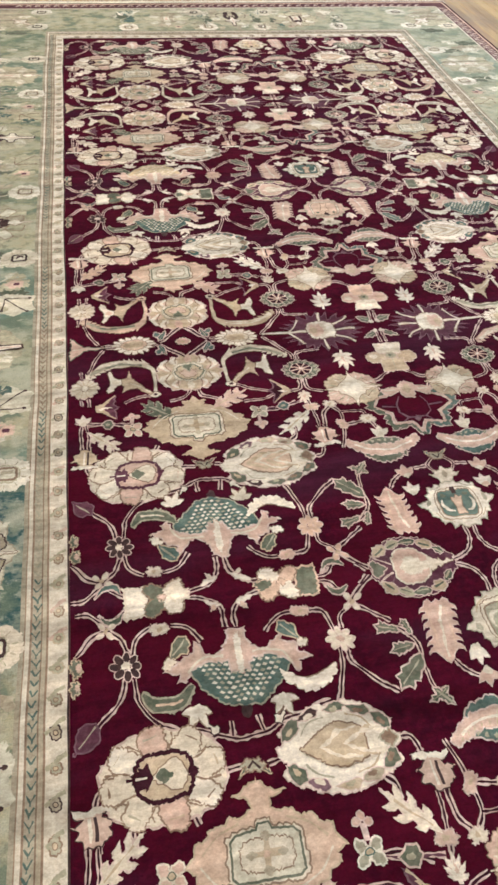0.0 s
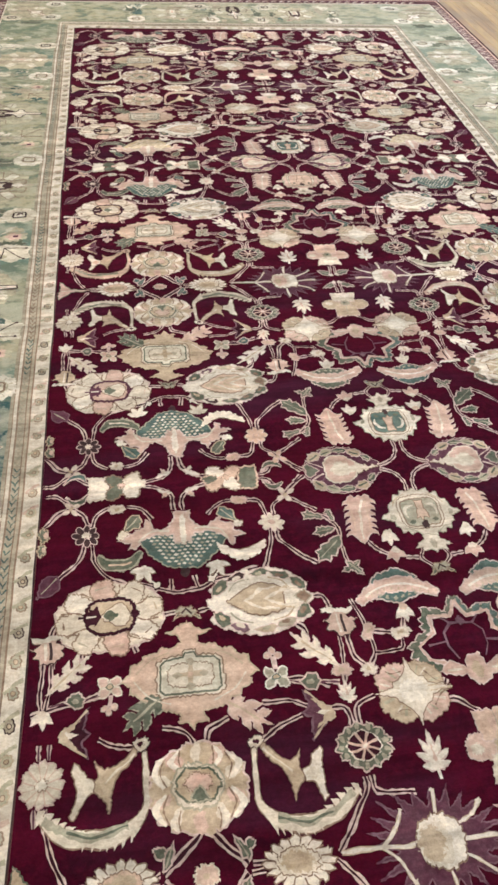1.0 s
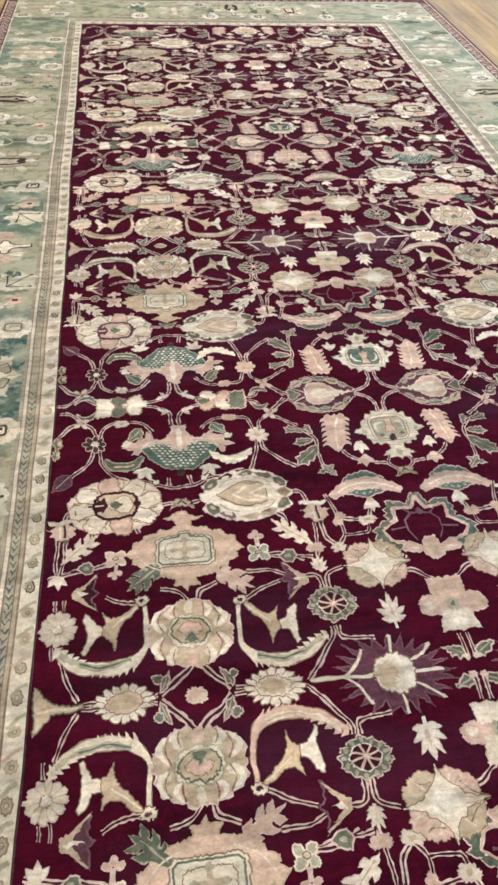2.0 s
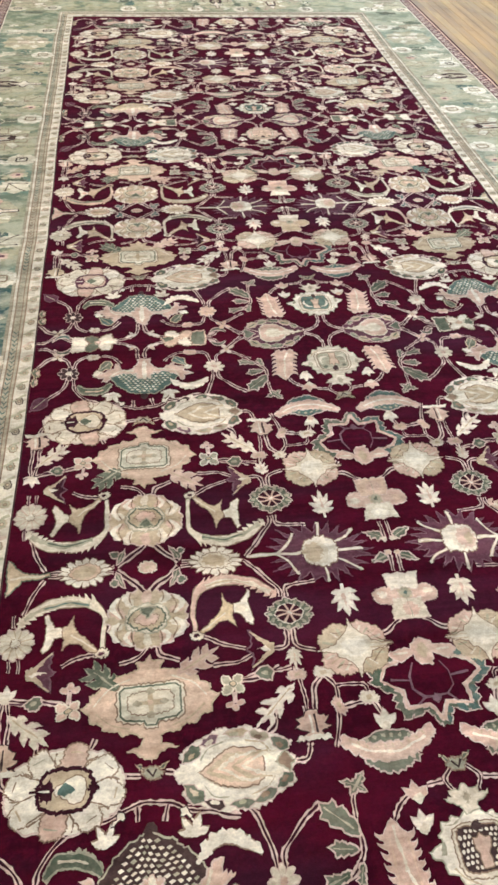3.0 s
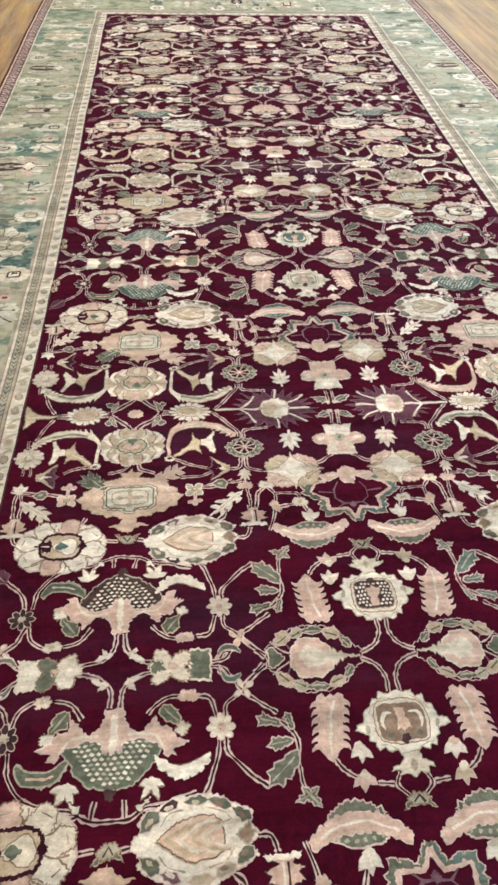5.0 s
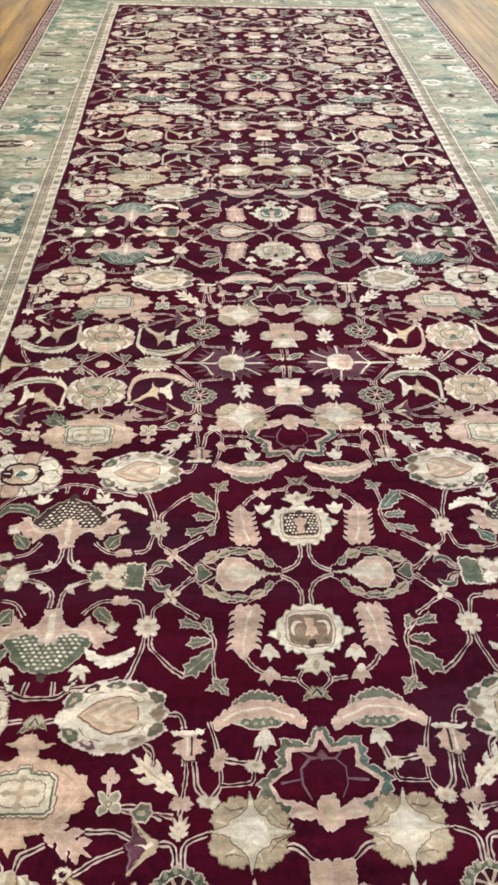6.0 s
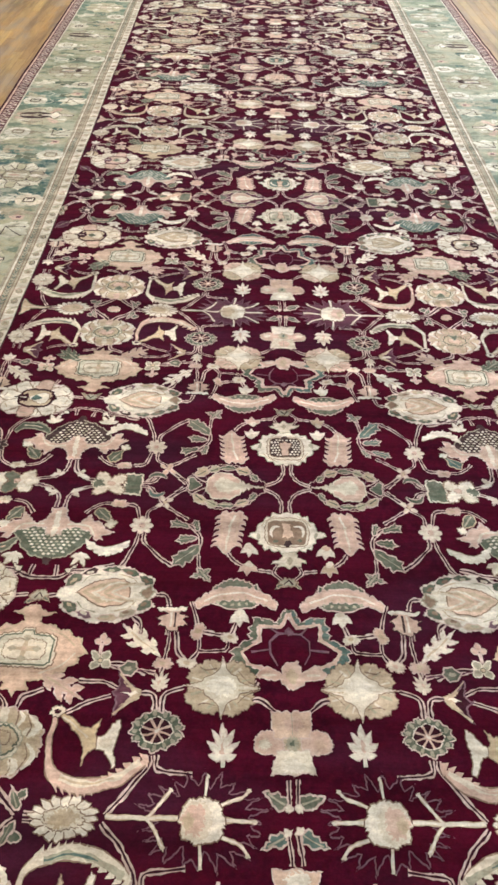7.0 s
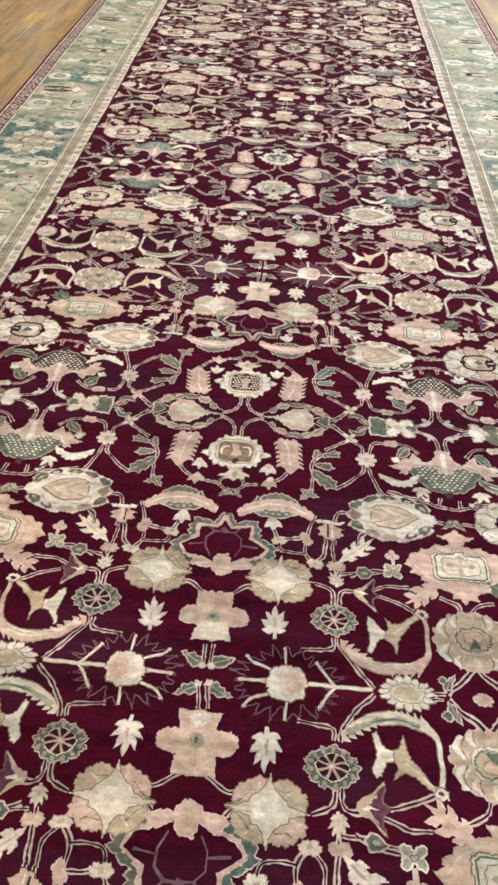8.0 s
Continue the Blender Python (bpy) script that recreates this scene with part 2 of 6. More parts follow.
structure("wall_north", box_bm(RX0 - 0.2, RX1 + 0.2, RY1, RY1 + 0.2, -0.2, CH), WALL, "plain off-white painted plaster wall of the showroom")
structure("wall_south", box_bm(RX0 - 0.2, RX1 + 0.2, RY0 - 0.2, RY0, -0.2, CH), WALL, "plain off-white painted plaster wall of the showroom")
structure("wall_west", box_bm(RX0 - 0.2, RX0, RY0, RY1, -0.2, CH), WALL, "plain off-white painted plaster wall of the showroom")
structure("wall_east", box_bm(RX1, RX1 + 0.2, RY0, RY1, -0.2, CH), WALL, "plain off-white painted plaster wall of the showroom")
structure("ceiling", box_bm(RX0 - 0.2, RX1 + 0.2, RY0 - 0.2, RY1 + 0.2, CH, CH + 0.2), CEIL, "plain white painted ceiling of the showroom")


# unseen glowing panels, added because the closed room has no known light source
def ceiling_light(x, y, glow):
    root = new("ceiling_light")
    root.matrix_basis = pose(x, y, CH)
    tagged(root, "white rectangular glowing ceiling panel, unseen, added to light the room", "ceiling light", "showroom ceiling lights")
    part("diffuser", box_bm(-0.28, 0.28, -0.58, 0.58, -0.035, -0.02), glow, root, "glowing face of the added fill panel")
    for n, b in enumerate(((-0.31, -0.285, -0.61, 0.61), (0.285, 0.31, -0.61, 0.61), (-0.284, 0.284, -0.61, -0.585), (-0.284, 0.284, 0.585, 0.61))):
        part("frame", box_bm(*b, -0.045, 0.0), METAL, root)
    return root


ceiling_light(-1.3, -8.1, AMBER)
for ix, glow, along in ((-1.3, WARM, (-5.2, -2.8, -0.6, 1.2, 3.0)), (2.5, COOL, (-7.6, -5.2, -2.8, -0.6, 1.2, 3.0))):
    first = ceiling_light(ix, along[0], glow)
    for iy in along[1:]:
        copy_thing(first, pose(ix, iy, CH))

# ---- drawing of the carpet ----
LAYER = 0.0004


def resample(pts, step=0.007):
    out = []
    n = len(pts)
    for i in range(n):
        (x0, y0), (x1, y1) = pts[i], pts[(i + 1) % n]
        k = max(1, int(math.hypot(x1 - x0, y1 - y0) / step))
        out += [(x0 + (x1 - x0) * j / k, y0 + (y1 - y0) * j / k) for j in range(k)]
    return out


def area_of(pts):
    return 0.5 * sum(pts[i - 1][0] * pts[i][1] - pts[i][0] * pts[i - 1][1] for i in range(len(pts)))


def inset(pts, w):
    n = len(pts)
    s = 1 if area_of(pts) > 0 else -1
    out = []
    for i in range(n):
        (xa, ya), (xb, yb) = pts[i - 2 if n > 8 else i - 1], pts[(i + 2) % n if n > 8 else (i + 1) % n]
        dx, dy = xb - xa, yb - ya
        d = math.hypot(dx, dy) or 1
        out.append((pts[i][0] - s * dy / d * w, pts[i][1] + s * dx / d * w))
    return out


def smooth(points, steps=6):
    out = []
    p = [points[0], *points, points[-1]]
    for i in range(1, len(p) - 2):
        for j in range(steps):
            t = j / steps
            out.append(tuple(0.5 * (2 * p[i][a] + (p[i + 1][a] - p[i - 1][a]) * t + (2 * p[i - 1][a] - 5 * p[i][a] + 4 * p[i + 1][a] - p[i + 2][a]) * t * t
                                    + (3 * p[i][a] - p[i - 1][a] - 3 * p[i + 1][a] + p[i + 2][a]) * t ** 3) for a in (0, 1)))
    out.append(tuple(points[-1]))
    return out


from mathutils import geometry


class Drawing:
    """Flat knotted shapes, one above the other by a fraction of a millimetre, in carpet units round the motif's middle."""

    swap, hand, flip = {}, 1.0, False

    def __init__(self):
        self.verts, self.faces, self.mats = [], [], []
        self.seed, self.count = rng.uniform(0, 40), 0

    def face(self, pts, mat, level):
        mat = self.swap.get(mat, mat)
        k = len(self.verts)
        if area_of(pts) < 0:
            pts = pts[::-1]
        if len(pts) > 4:
            found, _, faces, *_ = geometry.delaunay_2d_cdt([Vector(p) for p in pts], [], [list(range(len(pts)))], 1, 1e-5)
            pts = [(p.x, p.y) for p in found]
        else:
            faces = [range(len(pts))]
        if self.flip:
            pts = [(-x, y) for x, y in pts]
        pts = [self.bent(x, y) for x, y in pts]
        self.count += 1
        z = level * LAYER + (self.count % 60) * 0.000005
        self.verts += [(x * K, y * K, z) for x, y in pts]
        for f in faces:
            f = list(f)
            if area_of([pts[i] for i in f]) < 0:
                f.reverse()
            self.faces.append(tuple(k + i for i in f))
            self.mats.append(mat)

    def bent(self, x, y):
        """The weaver's unsteady hand."""
        a, b = noise.noise((x * 22, y * 22, self.seed)), noise.noise((x * 22, y * 22, self.seed + 50))
        return x + 0.0062 * a * self.hand, y + 0.0062 * b * self.hand

    def shape(self, pts, mat, level, ragged=0.0032, step=0.0055):
        pts = resample(pts, step)
        self.face([(x + rng.uniform(-ragged, ragged), y + rng.uniform(-ragged, ragged)) for x, y in pts], mat, level)

    def outlined(self, pts, edge, fill, level, w=0.006, ragged=0.0032):
        edge = stem if edge == brown and level == 2 else sienna if edge == tan and level > 2.5 else edge
        pts = resample(pts, 0.0052)
        pts = [(x + rng.uniform(-ragged, ragged), y + rng.uniform(-ragged, ragged)) for x, y in pts]
        self.face(pts, edge, level)
        self.face(inset(pts, w), fill, level + 1)

    def line(self, points, w, mat, level, curved=True, ragged=0.0012):
        p = smooth(points) if curved and len(points) > 2 else list(points)
        if len(p) == 2:
            n = max(2, int(math.dist(p[0], p[1]) / 0.015))
            p = [(p[0][0] + (p[1][0] - p[0][0]) * i / n, p[0][1] + (p[1][1] - p[0][1]) * i / n) for i in range(n + 1)]
        if ragged > 0.0022:
            p = resample(p + p[-2:0:-1], 0.0075)[:len(resample(p + p[-2:0:-1], 0.0075)) // 2 + 1]
        left, right = [], []
        for i, (x, y) in enumerate(p):
            a, b = p[max(0, i - 1)], p[min(len(p) - 1, i + 1)]
            d = math.dist(a, b) or 1
            nx, ny = -(b[1] - a[1]) / d, (b[0] - a[0]) / d
            h = w / 2 + rng.uniform(-ragged, ragged)
            left.append((x + nx * h, y + ny * h)), right.append((x - nx * h, y - ny * h))
        hold = self.count
        for i in range(len(p) - 1):
            self.count = hold
            self.face([left[i], left[i + 1], right[i + 1], right[i]], mat, level)

    def taper(self, points, widths, mat, level, teeth=0, bite=0.012):
        """A band along a curve, its width changing from end to end; teeth along its left side."""
        p = smooth(points, 8)
        n = len(p) - 1
        left, right = [], []
        for i, (x, y) in enumerate(p):
            a, b = p[max(0, i - 1)], p[min(n, i + 1)]
            d = math.dist(a, b) or 1
            nx, ny = -(b[1] - a[1]) / d, (b[0] - a[0]) / d
            f = i / n * (len(widths) - 1)
            k = min(int(f), len(widths) - 2)
            h = (widths[k] + (widths[k + 1] - widths[k]) * (f - k)) / 2
            g = h + (bite * ((f * teeth) % 1.0) if teeth and f > 1 else 0)
            left.append((x + nx * g, y + ny * g)), right.append((x - nx * h, y - ny * h))
        self.shape(left + right[::-1], mat, level, 0.0012, 0.009)

    def vine(self, points, w=0.013, level=1, curved=True):
        self.line(points, w, stem, level, curved, 0.0024)
        self.line(points, w * 0.38, plum, level + 1, curved, 0.001)

    def mesh(self, name):
        me = bpy.data.meshes.new(name)
        me.from_pydata(self.verts, [], self.faces)
        for m in PALETTE:
            me.materials.append(m)
        me.polygons.foreach_set("material_index", self.mats)
        return me


def lobed(cx, cy, rx, ry, n=0, depth=0.0, power=2.0, turn=0.0, phase=0.0, count=96):
    """An oval with n rounded lobes; power above 2 squares it off."""
    out = []
    for i in range(count):
        a = 2 * math.pi * i / count
        c, s = math.cos(a), math.sin(a)
        r = (abs(c) ** power + abs(s) ** power) ** (-1 / power)
        if n:
            r *= 1 - depth + depth * abs(math.cos(n * (a - phase) / 2)) ** 0.7
        x, y = rx * r * c, ry * r * s
        out.append((cx + x * math.cos(turn) - y * math.sin(turn), cy + x * math.sin(turn) + y * math.cos(turn)))
    return out


def leaf(x0, y0, x1, y1, w, teeth=0, bite=0.3, bend=0.0, fat=0.45):
    """A leaf from its base to its tip, toothed along both sides if asked."""
    dx, dy = x1 - x0, y1 - y0
    d = math.hypot(dx, dy)
    nx, ny = -dy / d, dx / d
    left, right = [], []
    k = max(10, teeth * 4)
    for i in range(k + 1):
        t = i / k
        h = w * math.sin(math.pi * t ** fat) if fat != 1 else w * math.sin(math.pi * t)
        if teeth:
            h *= 1 - bite * (0.5 + 0.5 * math.cos(2 * math.pi * teeth * t))
        b = bend * math.sin(math.pi * t)
        left.append((x0 + dx * t + nx * (h + b), y0 + dy * t + ny * (h + b)))
        right.append((x0 + dx * t - nx * (h - b), y0 + dy * t - ny * (h - b)))
    return left + right[::-1][1:-1]


def mirrored(pts):
    return [(-x, y) for x, y in pts]


# ---- motifs of the field: x runs outward from the carpet's middle line, y from a palmette row to a star row ----
def rosette_b():
    """Pink rosette with pairs of white sickle petals round a green-rimmed heart."""
    d = Drawing()
    d.outlined(lobed(0, 0, 0.108, 0.088, 18, 0.10), stem, tan, 2, 0.005, 0.004)
    for i in range(10):
        a = math.pi / 10 + i * math.pi / 5
        d.shape(lobed(0.078 * math.cos(a), 0.064 * math.sin(a), 0.02, 0.012, 0, 0, 2, a, count=20), (blush, cream)[i % 2], 4)
    for s in (-1, 1):
        for y0, y1, x, w in ((-0.062, -0.008, 0.082, 0.015), (0.006, 0.062, 0.082, 0.015), (-0.072, -0.034, 0.046, 0.012), (0.04, 0.074, 0.05, 0.012)):
            m = (y0 + y1) / 2
            d.taper([(s * x * 0.8, y0), (s * (x + 0.006), m), (s * x * 0.84, y1)], (0.004, w, 0.005), ivory, 6)
            d.line([(s * x * 0.74, y0), (s * (x - 0.008), m), (s * x * 0.76, y1)], 0.003, sienna, 7)
    d.outlined(lobed(0, -0.002, 0.056, 0.045, 8, 0.06, 2.4), sage, cream, 8, 0.004)
    d.outlined(lobed(0, -0.004, 0.047, 0.036, 6, 0.06, 2.3), green, tan, 10, 0.005)
    d.outlined(lobed(0, -0.008, 0.03, 0.02, 5, 0.12), sienna, blush, 12, 0.003)
    d.outlined([(-0.022, 0.03), (0.022, 0.03), (0.014, 0.01), (0, -0.008), (-0.014, 0.01)], sage, green, 14, 0.004)
    return d.mesh("rosette")


def daisy_oval():
    d = Drawing()
    d.outlined(lobed(0, 0, 0.076, 0.048, 16, 0.2), sienna, ivory, 2, 0.003)
    for i in range(16):
        a = math.pi * 2 * (i + 0.5) / 16
        d.line([(0.048 * math.cos(a), 0.028 * math.sin(a)), (0.068 * math.cos(a), 0.042 * math.sin(a))], 0.0026, sienna, 4, True, 0.0006)
    d.outlined(lobed(0, 0, 0.048, 0.027, 16, 0.08), sienna, cream, 5, 0.0028)
    d.shape(lobed(0, 0, 0.034, 0.018), tan, 7, 0.005)
    return d.mesh("daisy")


def diamond():
    d = Drawing()
    for sx in (-1, 1):
        for sy in (-1, 1):
            d.vine([(sx * 0.088, sy * 0.008), (sx * 0.045, sy * 0.043), (sx * 0.006, sy * 0.08)], 0.018, 2)
            d.outlined(leaf(sx * 0.09, sy * 0.01, sx * 0.062, sy * 0.068, 0.014, 2, 0.2, 0, 0.8), stem, green, 4, 0.0045)
            d.line([(sx * 0.085, sy * 0.02), (sx * 0.068, sy * 0.056)], 0.0032, sage, 6)
            d.outlined(lobed(sx * 0.094, sy * 0.046, 0.015, 0.013, 0, 0, 2, sx * sy * 0.5, count=24), stem, green, 4.4, 0.004)
    return d.mesh("lozenge")


def dot_flower():
    d = Drawing()
    d.outlined(lobed(0, 0, 0.027, 0.021, 9, 0.14), cream, blush, 3, 0.004)
    d.shape(lobed(0, 0, 0.008, 0.006, count=12), tan, 5)
    return d.mesh("dot_flower")


def pink_palmette():
    """A broad peach palmette with pointed ends round a squared cream panel that holds a small knobbed cross."""
    d = Drawing()
    half = [(0.0, 0.128), (0.012, 0.11), (0.036, 0.112), (0.03, 0.092), (0.05, 0.086), (0.084, 0.08), (0.1, 0.064), (0.118, 0.058), (0.122, 0.044), (0.15, 0.034), (0.144, 0.018), (0.166, 0.006), (0.148, -0.012), (0.146, -0.032), (0.122, -0.038),
            (0.11, -0.056), (0.086, -0.058), (0.066, -0.074), (0.046, -0.068), (0.022, -0.08), (0.026, -0.094), (0.058, -0.108), (0.034, -0.112), (0.016, -0.12), (0.0, -0.136)]
    d.outlined(half + mirrored(half[-2:0:-1]), tan, peach, 2, 0.0045, 0.003)
    d.hand = 0.45
    for s in (-1, 1):
        d.line([(s * 0.05, 0.066), (s * 0.1, 0.044), (s * 0.134, 0.006)], 0.004, cream, 4), d.line([(s * 0.05, -0.058), (s * 0.094, -0.042), (s * 0.128, -0.012)], 0.0034, tan, 4)
    ring = [(0.062, 0.046), (0.074, 0.036), (0.074, -0.028), (0.062, -0.04), (0.018, -0.042), (0.012, -0.054)]
    ring += mirrored(ring[::-1])
    d.outlined([(x * 1.13, y * 1.15) for x, y in ring], tan, cream, 4, 0.004)
    d.outlined(ring, green, linen, 6, 0.0048, 0.001)
    d.outlined(lobed(0, 0.002, 0.056, 0.03, 0, 0, 4), tan, cream, 8, 0.003)
    d.line([(0, 0.036), (0, -0.036)], 0.013, tan, 10, False, 0.002), d.line([(-0.034, 0.0), (0.034, 0.0)], 0.011, tan, 10.5, False, 0.002)
    for x, y in ((0.0, 0.03), (0.0, -0.03), (0.032, 0.0), (-0.032, 0.0)):
        d.shape(lobed(x, y, 0.011, 0.0085, 4, 0.2, count=16), khaki, 11, 0.0015)
    d.shape(lobed(0, 0, 0.008, 0.007, count=12), peach, 12)
    return d.mesh("palmette")


def ring_flower():
    d = Drawing()
    d.flip = True
    d.outlined(lobed(0, 0, 0.142, 0.098, 8, 0.09, 2.4, 0, 0.2), brown, cream, 2, 0.005)
    for i in range(8):
        a = 0.2 + math.pi / 8 + i * math.pi / 4
        d.outlined(lobed(0.1 * math.cos(a), 0.069 * math.sin(a), 0.04, 0.032, 3, 0.06, 3, a), tan, (ivory, blush, cream, cream)[i % 4], 4 + 0.4 * (i % 2), 0.004)
        b = a + math.pi / 8
        d.line([(0.072 * math.cos(b), 0.052 * math.sin(b)), (0.1 * math.cos(b + 0.05), 0.07 * math.sin(b + 0.05)), (0.128 * math.cos(b - 0.03), 0.089 * math.sin(b - 0.03))], 0.0034, sienna, 6, True, 0.0014)
        d.line([(0.12 * math.cos(a) - 0.016 * math.sin(a), 0.083 * math.sin(a) + 0.012 * math.cos(a)), (0.12 * math.cos(a) + 0.016 * math.sin(a), 0.083 * math.sin(a) - 0.012 * math.cos(a))], 0.003, (sienna, tan, sage)[i % 3], 6.4)
    d.hand = 0.4
    d.outlined(lobed(0.002, 0, 0.068, 0.052, 8, 0.03, 3.0), plum, tan, 7, 0.0095)
    d.outlined(leaf(0.056, 0.0, -0.03, 0.0, 0.034, 0, 0, 0, 0.6), tan, cream, 9, 0.003)
    d.shape([(0.024, 0), (0.0, 0.017), (-0.014, 0.006), (-0.014, -0.006), (0.0, -0.017)], green, 11, 0.0024)
    fan = []
    for i in range(11):
        a = math.pi / 2 + math.pi * i / 10
        r = 0.036 if i % 2 == 0 else 0.024
        fan.append((-0.036 + r * math.cos(a), 0.8 * r * math.sin(a)))
    d.shape(fan + [(-0.022, 0)], plum, 11)
    d.line([(-0.08, 0), (-0.03, 0)], 0.006, plum, 12), d.line([(-0.06, 0), (-0.034, 0)], 0.0035, ivory, 13)
    d.shape(lobed(0.066, 0, 0.012, 0.014, 4, 0.2), plum, 11)
    return d.mesh("ring_flower")


def blossom():
    """White petals with dark green and orange patches at their rim, a soft pink heart with nested chevrons."""
    d = Drawing()
    rim = [(0.158, 0.012), (0.132, 0.03), (0.15, 0.044), (0.118, 0.07), (0.08, 0.088), (0.044, 0.104), (0.0, 0.1), (-0.04, 0.104), (-0.076, 0.09), (-0.116, 0.068), (-0.148, 0.046), (-0.134, 0.024), (-0.158, 0.008)]
    d.outlined(rim + [(x, -y) for x, y in rim[::-1]], stem, ivory, 2, 0.0035, 0.004)
    for s in (-1, 1):
        for x, y, turn, length, w, m, eye in ((0.114, 0.047, -0.72, 0.034, 0.023, green, tan), (0.066, 0.077, -0.38, 0.03, 0.017, mauve if s > 0 else brown, cream), (-0.004, 0.086, 0.0, 0.036, 0.0155, green if s < 0 else tan, oat),
                                              (-0.064, 0.076, 0.36, 0.034, 0.017, khaki if s > 0 else green, sienna), (-0.116, 0.045, 0.7, 0.03, 0.02, green, sienna)):
            c, q = math.cos(turn * s), math.sin(turn * s)
            d.outlined(leaf(x - length * c, s * y - length * q, x + length * c, s * y + length * q, w, 2, 0.25, 0, 0.8), stem, m, 4, 0.003, 0.002)
            d.shape(lobed(x, s * (y - 0.004), 0.012, 0.006, 0, 0, 2, turn * s, count=14), eye, 6, 0.002)
        d.line([(0.09, s * 0.03), (0.066, s * 0.058), (0.03, s * 0.066)], 0.0035, sage, 5), d.line([(-0.09, s * 0.03), (-0.07, s * 0.056), (-0.03, s * 0.068)], 0.0035, tan, 5)
    d.outlined([(-0.092, 0), (-0.13, 0.026), (-0.152, 0), (-0.13, -0.026)], sage, sienna, 6, 0.0045)
    heart = [(0.102, 0.0), (0.076, 0.018), (0.046, 0.04), (0.0, 0.052), (-0.046, 0.05), (-0.066, 0.036), (-0.07, 0.0)]
    d.outlined(heart + [(x, -y) for x, y in heart[-2:0:-1]], tan, peach, 9, 0.004, 0.003)
    for x, m, w in ((0.074, tan, 0.011), (0.046, cream, 0.009), (0.014, tan, 0.008), (-0.014, cream, 0.008)):
        h = 0.034 - 0.15 * abs(0.03 - x) * (x < 0.03)
        d.line([(x - 0.098, h), (x - 0.05, h * 0.85), (x, 0.0), (x - 0.05, -h * 0.85), (x - 0.098, -h)], w, m, 11, False, 0.0026)
    return d.mesh("blossom")


def pine_palmette(scale=green):
    """A scaled cone on pink wings, above two stalks."""
    d = Drawing()
    half = [(0, 0.096), (0.016, 0.084), (0.045, 0.078), (0.078, 0.052), (0.11, 0.012), (0.12, -0.014), (0.105, -0.03), (0.06, -0.034), (0.0, -0.02)]
    d.outlined(half + mirrored(half[-2:0:-1]), sage, scale, 2, 0.004)
    for r in range(9):
        y = -0.018 + r * 0.0112
        w = 0.1 * (1 - max(0, y + 0.01) / 0.1) ** 0.75
        n = int(w / 0.0158) + 1
        for i in range(-n, n + 1):
            x = (i + (0.5 if r % 2 else 0)) * 0.0158
            if abs(x) < w:
                d.shape([(x - 0.0064, y), (x - 0.0015, y + 0.0042), (x + 0.0064, y + 0.001), (x + 0.0015, y - 0.0042)], (ivory, cream, ivory, sage)[(r + i) % 4], 4, 0.0009)
    d.shape([(-0.016, 0.084), (0.016, 0.084), (0.01, 0.104), (0, 0.112), (-0.01, 0.104)], brown, 5)
    wing = [(0, 0.0), (0.022, 0.004), (0.03, -0.022), (0.07, -0.026), (0.108, -0.008), (0.128, 0.022), (0.146, 0.018), (0.142, 0.002), (0.178, -0.012), (0.146, -0.026),
            (0.132, -0.05), (0.108, -0.052), (0.102, -0.078), (0.084, -0.064), (0.074, -0.048), (0.054, -0.042), (0.036, -0.052), (0.026, -0.074), (0.024, -0.1), (0, -0.1)]
    d.outlined(wing + mirrored(wing[-2:0:-1]), stem, blush, 5, 0.005, 0.004)
    d.outlined(lobed(0, -0.04, 0.012, 0.05, 0, 0, 3), blush, ivory, 7, 0.003)
    for s in (-1, 1):
        d.line([(s * 0.12, 0.0), (s * 0.1, -0.03), (s * 0.07, -0.038), (s * 0.034, -0.036)], 0.006, cream, 8)
    return d.mesh("cone_palmette")


def feather(white):
    d = Drawing()
    pts = [(-0.062, -0.022), (-0.03, 0.006), (0.0, 0.016), (0.036, 0.012), (0.062, -0.012)]
    if white:
        d.taper(pts, (0.01, 0.03, 0.032, 0.03, 0.012), sienna, 2), d.taper(pts, (0.005, 0.024, 0.026, 0.024, 0.007), ivory, 3)
        for i in range(7):
            d.shape(lobed(-0.052 + i * 0.018, 0.026 - abs(i - 3.4) ** 2 * 0.003, 0.0095, 0.0115, count=10), ivory, 4)
        d.shape(leaf(0.05, 0.0, 0.078, -0.03, 0.012), ivory, 4)
    else:
        d.taper(pts, (0.014, 0.035, 0.037, 0.035, 0.014), sage, 2), d.taper(pts, (0.006, 0.025, 0.027, 0.025, 0.006), green, 3), d.line(pts[1:-1], 0.005, cream, 4)
        for i in range(8):
            d.shape(lobed(-0.056 + i * 0.016, 0.029 - abs(i - 3.4) ** 2 * 0.003, 0.0085, 0.0105, count=10), sage, 1.8)
    return d.mesh("curled_leaf")


def little_flower(n, r, petal, heart):
    d = Drawing()
    for i in range(n):
        a = 2 * math.pi * i / n
        d.outlined(lobed(r * 0.62 * math.cos(a), r * 0.55 * math.sin(a), r * 0.4, r * 0.27, 0, 0, 2, a, count=20), brown, petal, 2, 0.0025, 0.0008)
    d.shape(lobed(0, 0, r * 0.24, r * 0.22, count=16), heart, 4)
    return d.mesh("small_flower")


def bud_block(c):
    d = Drawing()
    d.outlined(lobed(0, 0, 0.026, 0.017, 6, 0.2, 3), brown, c, 2, 0.003)
    d.shape(lobed(0, 0, 0.008, 0.006, count=10), tan, 4)
    return d.mesh("bud")


